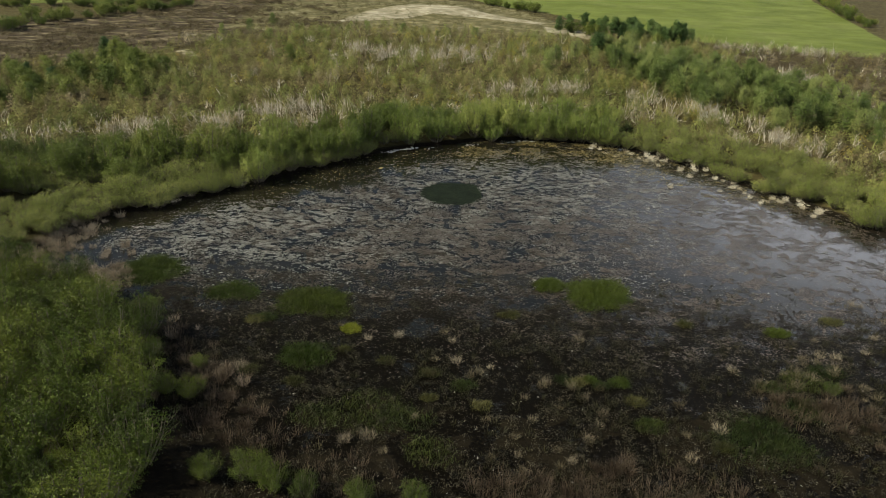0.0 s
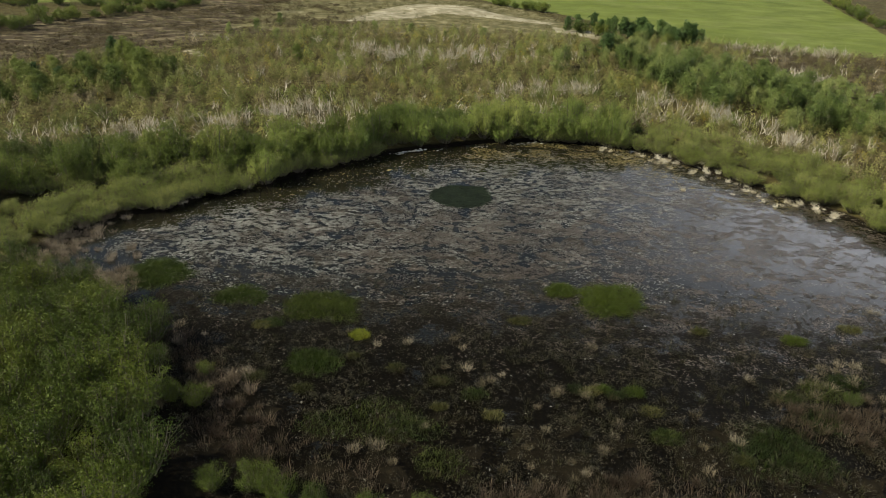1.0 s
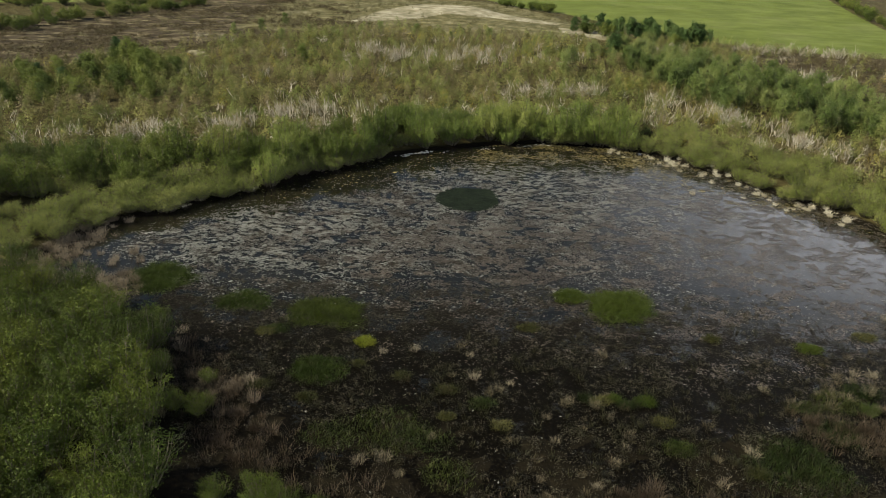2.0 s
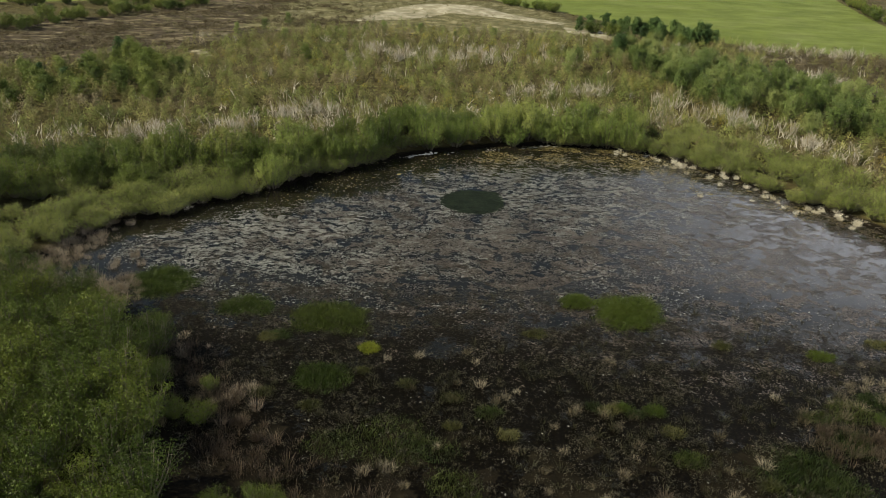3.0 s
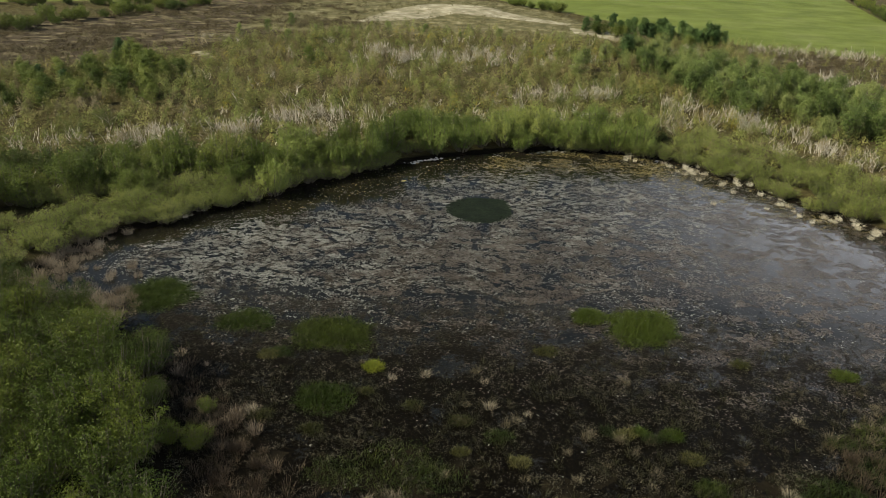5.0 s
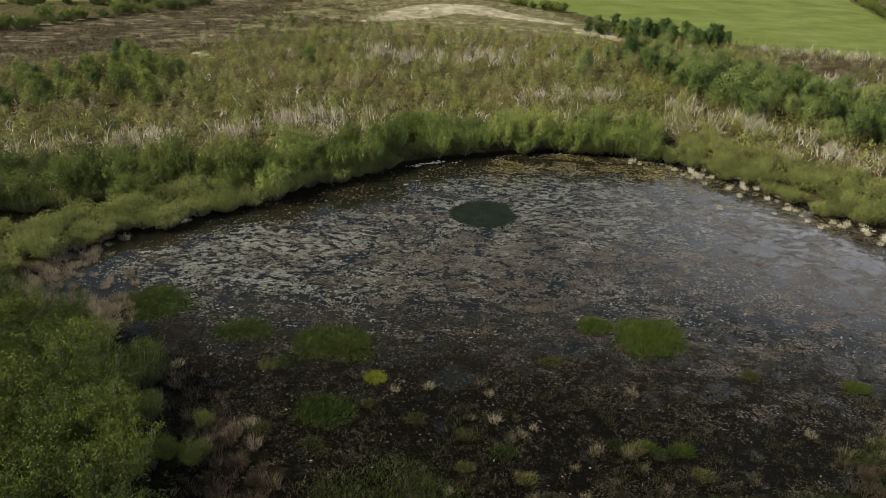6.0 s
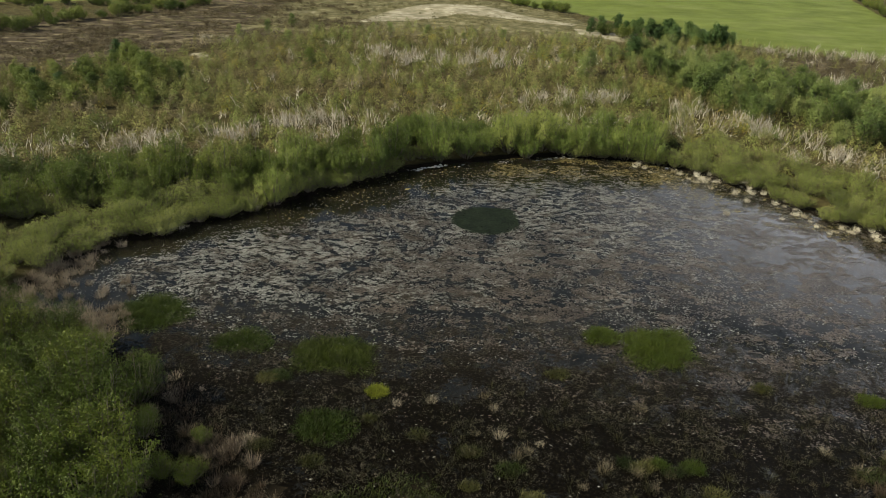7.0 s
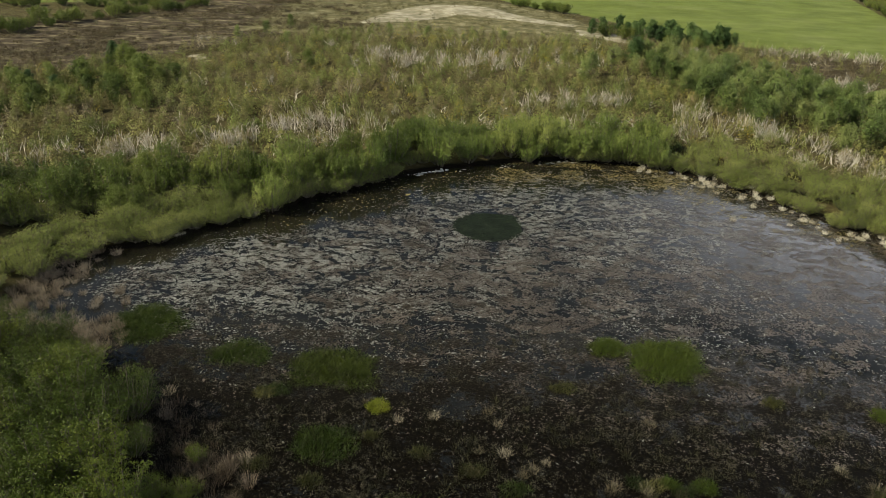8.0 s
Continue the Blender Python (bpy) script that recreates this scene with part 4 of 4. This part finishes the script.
# ---- grass patches in the pond, tussocks and stones ----
def sedge_patch(name, label, x, y, rx, ry, h, mat, seed, n):
    rng = np.random.default_rng(seed)
    a, q = rng.uniform(0, 6.283, n), np.sqrt(rng.uniform(0, 1, n))
    edge = 1 + 0.9 * (fbm(np.cos(a) * 1.3 + seed, np.sin(a) * 1.3, seed) - 0.5) + 0.12 * rng.normal(size=n) * q
    b = np.column_stack([rx * q * edge * np.cos(a), ry * q * edge * np.sin(a), np.full(n, -0.03)])
    hh = h * (1.1 - 0.5 * q ** 3) * (0.5 + fbm(b[:, 0] / 0.4 + seed, b[:, 1] / 0.4, seed))
    me = quads(name, *blades(rng, b, hh, rng.normal(size=(n, 2)) * h * 0.5 + [0.1 * h, 0.05 * h], 0.017), mat)
    ob = tagged(new(name, me), label, "sedge", "green patches in the pond")
    ob.location = (x, y, 0.0)


PATCHES = [(-13.7, 32.3, 1.55, 1.45, 0.35, 0), (-9.3, 30.5, 1.25, 0.85, 0.30, 0), (-5.5, 29.9, 1.65, 1.25, 0.35, 1), (-3.6, 27.7, 0.38, 0.38, 0.35, 2),
           (-5.1, 25.6, 1.0, 0.9, 0.35, 0), (5.0, 32.4, 0.68, 0.72, 0.35, 0), (7.2, 31.7, 1.45, 1.6, 0.38, 0), (14.3, 28.9, 0.6, 0.45, 0.3, 0),
           (-7.4, 28.3, 0.6, 0.4, 0.25, 0), (11.1, 21.5, 1.5, 1.2, 0.4, 3), (7.7, 22.1, 0.5, 0.45, 0.35, 3), (-1.2, 21.9, 1.3, 0.9, 0.3, 3), (6.2, 24.4, 0.4, 0.3, 0.3, 3), (4.9, 24.6, 0.35, 0.3, 0.3, 3), (13.2, 23.4, 0.9, 0.7, 0.4, 3)]
TUFTS = [(-1.9, 25.4, 0.38, 1), (-0.2, 24.7, 0.42, 1), (-3.6, 26.1, 0.32, 1), (-7.7, 28.1, 0.4, 1), (-7.0, 24.4, 0.45, 1), (10.5, 29.3, 0.4, 1), (7.3, 23.5, 0.42, 1), (9.8, 21.1, 0.4, 1), (5.3, 24.5, 0.4, 1), (-5.1, 23.8, 0.45, 1), (1.7, 22.8, 0.4, 1), (-0.1, 23.1, 0.3, 1), (3.0, 29.4, 0.45, 1), (17.1, 30.1, 0.5, 1), (1.1, 24.0, 0.5, 3), (6.9, 24.6, 0.4, 0), (7.5, 22.1, 0.5, 3), (5.8, 24.7, 0.3, 0), (-2.2, 22.3, 1.5, 3), (11.2, 21.9, 1.5, 3), (-3.9, 21.7, 0.9, 3), (0.0, 20.2, 0.9, 3), (12.0, 21.1, 1.0, 3), (13.9, 25.2, 0.9, 3), (15.1, 26.0, 0.7, 3), (12.6, 24.7, 0.6, 3)]
PATCHES += [(x, y, r, 0.8 * r, 0.34, 4 if sort == 1 else sort) for x, y, r, sort in TUFTS]
LIME = leaf_material("lime_sedge_blades", [(0.15, (0.045, 0.06375, 0.006)), (0.5, (0.0975, 0.1237, 0.0105)), (0.85, (0.18, 0.1875, 0.0225))], 0.9)
M_TUFT = leaf_material("olive_tuft_blades", [(0.15, (0.0165, 0.0195, 0.00525)), (0.5, (0.0435, 0.045, 0.01275)), (0.85, (0.09, 0.08625, 0.0315))], 0.6)
DARK = leaf_material("dark_sedge_blades", [(0.15, (0.0072, 0.0136, 0.0024)), (0.5, (0.0168, 0.0272, 0.0048)), (0.85, (0.04, 0.0496, 0.0112))], 0.7)
KINDS = [("round patch of green sedge growing in the pond", M_SEDGE, 2200), ("yellow green sedge patch growing in the pond", M_SEDGE_Y, 2200),
         ("small bright lime green sedge tuft in the bog", LIME, 2200), ("sparse dark green sedge patch in the shallow bog", DARK, 600), ("small olive sedge tuft in the dark bog", M_TUFT, 700)]
for n, (x, y, rx, ry, h, sort) in enumerate(PATCHES):
    label, mat, thick = KINDS[sort]
    sedge_patch("sedge_patch", label, x, y, rx, ry, h * 0.5, mat, 200 + n, int(1.7 * thick * rx * ry) + 300)


M_REED = plain_material("dark_water_weed", [(0.1, (0.003, 0.005, 0.0035)), (0.5, (0.007, 0.011, 0.007)), (0.85, (0.0175, 0.025, 0.015))], 1.2, 0.8, 0.0, island=0.4)
M_REED.node_tree.nodes["Principled BSDF"].inputs["Specular IOR Level"].default_value = 0.08


def weed_bed(x, y, r, n, seed):
    """A round bed of dark water weed that thins out at its rim."""
    rng = np.random.default_rng(seed)
    a, q = rng.uniform(0, 6.283, n), rng.uniform(0, 1, n) ** 0.72
    q = q * (1 + 0.5 * (fbm(np.cos(a) * 1.4, np.sin(a) * 1.4, seed) - 0.5))
    c = np.column_stack([r * q * np.cos(a), r * q * np.sin(a), 0.006 + 0.012 * rng.uniform(size=n)])
    ob = tagged(new("water_weed_bed", quads("water_weed_bed", *scraps(rng, c, 0.11, 0.1), M_REED)), "dark green round bed of water weed in the pond", "water weed")
    ob.location = (x, y, 0.0)


weed_bed(0.15, 44.2, 1.95, 7000, 240)


def tussock(mat, seed, label):
    rng = np.random.default_rng(seed)
    n = 140
    a = rng.uniform(0, 6.283, n)
    q = np.sqrt(rng.uniform(0, 1, n))
    out = np.column_stack([np.cos(a), np.sin(a)])
    b = np.column_stack([out * q[:, None] * 0.17, np.full(n, -0.04)])
    me = quads("grass_tussock", *blades(rng, b, 0.18 + 0.22 * rng.uniform(size=n), out * (0.02 + 0.15 * q[:, None]) + rng.normal(size=(n, 2)) * 0.085, 0.010), mat)
    return tagged(new("grass_tussock", me), label, "grass tussock", "tussocks round the pond")


# straw with the foreground vignette put into its colour, for the near bog
M_DIM_STRAW = leaf_material("dimmed_straw_blades", [(0.1, (0.04219, 0.03488, 0.02025)), (0.5, (0.09563, 0.08153, 0.05063)), (0.85, (0.1688, 0.1462, 0.1013))], 0.8, 0.2)
M_FUZZ = leaf_material("pale_tuft_blades", [(0.1, (0.08, 0.067, 0.045)), (0.5, (0.165, 0.14, 0.10)), (0.85, (0.27, 0.24, 0.18))], 0.8, 0.2)
FUZZ = [tussock(M_FUZZ, 340 + n, "pale fuzzy grass tuft in the dark bog") for n in range(3)]
scatter(FUZZ, [(14.6, 26.9), (15.4, 25.9), (13.6, 24.9)], np.random.default_rng(345), 0.7, 1.1)
DIM_STRAW = [tussock(M_DIM_STRAW, 320 + n, "straw grass tussock in the shallow bog, its colour dimmed for the dark foreground") for n in range(4)]
TUSSOCKS = [tussock(M_STRAW, 300 + n, "pale straw coloured dead grass tussock") for n in range(4)]
RUSSET = [tussock(M_RUSSET, 310 + n, "russet dead grass tussock on the bank") for n in range(3)]
rt = np.random.default_rng(301)
spots = along(SHORE[17:20], 0.5, rt, (-1.7, 0.1), 0.4) + along(SHORE[19:22], 1.0, rt, (-0.9, -0.1), 0.35) + along(SHORE[21:24], 0.6, rt, (-1.6, 0.0), 0.4) + along(SHORE[17:23], 3.0, rt, (-2.6, -1.2), 0.4) + along(SHORE[5:9], 0.9, rt, (-0.4, 0.3), 0.2)
KNOWN = [(-1.7, 25.2), (-0.2, 24.6), (-0.6, 21.9), (4.0, 24.2), (4.6, 23.4), (5.3, 21.0), (5.9, 27.5), (6.1, 24.2), (5.1, 24.1), (2.8, 21.1), (12.0, 24.5), (15.1, 26.7), (13.9, 25.6),
         (18.4, 31.5), (19.6, 33.3), (15.7, 26.3), (1.9, 22.0), (-2.3, 20.9), (4.2, 20.5), (6.1, 22.3), (10.5, 24.2), (3.0, 19.5), (2.0, 20.0), (1.7, 24.9)]
SHORE_TUFTS = [(14.0, 53.2), (14.4, 53.0), (14.9, 52.6), (16.3, 52.3), (16.5, 51.2), (17.3, 51.7), (10.4, 54.8), (18.3, 47.1), (19.3, 45.1), (20.7, 45.4), (21.5, 44.6), (22.1, 43.8)]
spots += [(x + rt.normal() * 0.3, y + rt.normal() * 0.25) for x, y in SHORE_TUFTS for _ in range(4)] + [(11.7, 51.8), (11.8, 49.6), (14.0, 46.8), (18.1, 49.3)]
scatter(TUSSOCKS, spots, rt, 0.4, 0.95, (0.9, 1.3))
spots = KNOWN + [(rt.uniform(-8, 17), rt.uniform(17, 28.5)) for _ in range(26)]
spots += along([(-17.5, 31.6), (-14.5, 29.8), (-12, 27.6), (-9.8, 24.8), (-8.2, 22.0)], 0.7, rt, (-1.4, 0.1), 0.3)
scatter(DIM_STRAW, spots, rt, 0.35, 0.95, (0.8, 1.2))
PALE = [(5.8, 27.7), (12.3, 25.0), (11.5, 25.8), (15.7, 28.4), (15.4, 27.2), (14.5, 26.5), (14.0, 26.1), (18.7, 31.8), (19.0, 31.6), (5.8, 22.0), (5.3, 21.2), (6.0, 22.6), (-0.6, 22.0), (2.9, 20.2), (4.2, 24.4), (3.3, 23.4), (-1.6, 27.3), (-2.8, 27.0), (0.8, 25.6), (0.6, 27.1), (2.1, 25.3), (5.1, 24.3), (15.3, 24.9), (14.4, 25.5), (16.2, 25.0), (18.3, 28.8), (19.5, 30.1), (17.4, 27.6), (16.0, 27.1), (4.6, 20.0), (5.5, 23.6), (9.9, 22.0), (8.5, 20.4), (13.4, 25.7), (-2.8, 20.6), (-2.0, 20.8)]
for x, y in PALE:
    m, sc = place(x, y, rt.uniform(0, 6.28), rt.uniform(0.6, 1.05))
    copy_thing(FUZZ[rt.integers(0, 3)], m).scale = sc
spots = along(SHORE[0:5], 0.26, rt, (-1.5, 0.6), 0.35)
spots += [(x + rt.normal() * 0.55, y + rt.normal() * 0.5) for x, y in [(-15.0, 29.9), (-15.2, 31.2), (-15.4, 32.2), (-16.6, 33.2), (-18.1, 34.2), (-18.7, 33.9), (-11.1, 27.4), (-10.5, 26.3), (-9.4, 24.6), (-8.1, 23.9), (-7.6, 24.3), (-8.2, 23.1)] for _ in range(4)]
n_left = len(spots) + 12
spots = spots + [(-15.5 + rt.normal() * 0.6, 31.2 + rt.normal() * 0.6) for _ in range(12)] + [(cx + rt.normal() * 0.55, cy + rt.normal() * 0.4) for cx, cy in [(-7.9, 24.1), (-7.3, 22.7), (-6.2, 21.5), (-6.8, 20.9), (12.7, 23.6), (13.5, 23.0), (14.7, 23.1), (5.6, 19.3), (2.5, 18.8), (3.8, 19.0), (6.7, 19.9)] for _ in range(5)] + [(rt.uniform(1, 10), rt.uniform(16.5, 19.2)) for _ in range(12)] + [(rt.uniform(12.5, 16), rt.uniform(20, 25)) for _ in range(8)]
scatter(RUSSET, spots[:n_left], rt, 0.6, 1.15, (0.9, 1.5))
# brown grass, coloured darker than M_RUSSET to stand in for foreground dimness
M_DIM_BROWN = leaf_material("dimmed_brown_blades", [(0.1, (0.02464, 0.01792, 0.01254)), (0.5, (0.05152, 0.03808, 0.02688)), (0.85, (0.09408, 0.07392, 0.05376))], 0.8, 0.2)
BROWNS = [tussock(M_DIM_BROWN, 330 + n, "brown dead grass tussock on the boggy near bank, its colour dimmed for the dark foreground") for n in range(3)]
scatter(BROWNS, spots[n_left:], rt, 0.7, 1.25, (0.9, 1.3))


def bank_grass(name, label, seed, spots, spread, per, mat):
    """Loose dead grass over a bank; joined, too many to count."""
    rng = np.random.default_rng(seed)
    p = np.array(spots) + rng.normal(size=(len(spots), 2)) * spread
    b = np.repeat(p, per, 0)
    n = len(b)
    out = rng.normal(size=(n, 2)) * 0.10
    b = np.column_stack([b + out, np.maximum(ground_height(b[:, 0], b[:, 1]), -0.02)])
    tall = np.repeat(rng.uniform(0.5, 1.5, len(p)), per) * rng.uniform(0.16, 0.34, n)
    tagged(new(name, quads(name, *blades(rng, b, tall, out * 0.9 + rng.normal(size=(n, 2)) * 0.05, 0.010), mat)), label, "dead grass", kind="stuff")


rg = np.random.default_rng(351)
bank_grass("bank_grass", "loose russet dead grass on the pond bank", 350, along(SHORE[0:4], 0.05, rg, (-1.2, 0.5), 0.2) + along([(-18.6, 31.9), (-15.4, 31.4), (-14.6, 29.6)], 0.06, rg, (-0.5, 0.5), 0.3), 0.15, 34, M_RUSSET)
bank_grass("bog_grass", "loose brown dead grass on the boggy near bank, its colour dimmed for the dark foreground", 352, along([(-11.2, 27.2), (-8.6, 24.0), (-7.2, 21.4)], 0.08, rg, (-0.8, 0.7), 0.3) + along([(-7.2, 21.4), (-5.0, 19.6), (-1.5, 18.8)], 0.1, rg, (-0.8, 0.8), 0.4) + along([(1.5, 18.4), (10, 18.8)], 0.07, rg, (-0.8, 0.8), 0.3) + along([(12.2, 23.8), (15.6, 23.2)], 0.05, rg, (-0.8, 0.8), 0.3), 0.2, 30, M_DIM_BROWN)


def stone(seed):
    rng = np.random.default_rng(seed)
    bm = bmesh.new()
    bmesh.ops.create_icosphere(bm, subdivisions=2, radius=0.22)
    for v in bm.verts:
        v.co = Vector((v.co.x * 1.3, v.co.y, v.co.z * 0.7)) * (1 + 0.5 * noise.noise(v.co * 5 + Vector((seed, 0, 0))))
    me = bpy.data.meshes.new("stone")
    bm.to_mesh(me)
    bm.free()
    me.materials.append(M_STONE)
    return tagged(new("stone", me), "pale weathered stone at the water's edge", "stone", "stones along the far shore")


STONES = [stone(n) for n in range(4)]
spots = along([(-4.8, 51.6), (-3.6, 52.45), (-2.6, 53.1)], 0.06, rt, (-0.12, 0.22), 0.06) + along([(-1.8, 53.1), (-1.2, 53.4)], 0.1, rt, (-0.1, 0.1), 0.05)
spots += along([(0.8, 54.1), (2.1, 54.75)], 0.08, rt, (-0.1, 0.15), 0.06) + along([(3.3, 55.0), (4.8, 55.6), (6.2, 56.0)], 0.07, rt, (-0.12, 0.2), 0.06) + [(6.7, 55.7)]
scatter(STONES, spots, rt, 0.25, 0.6, (0.6, 1.1))
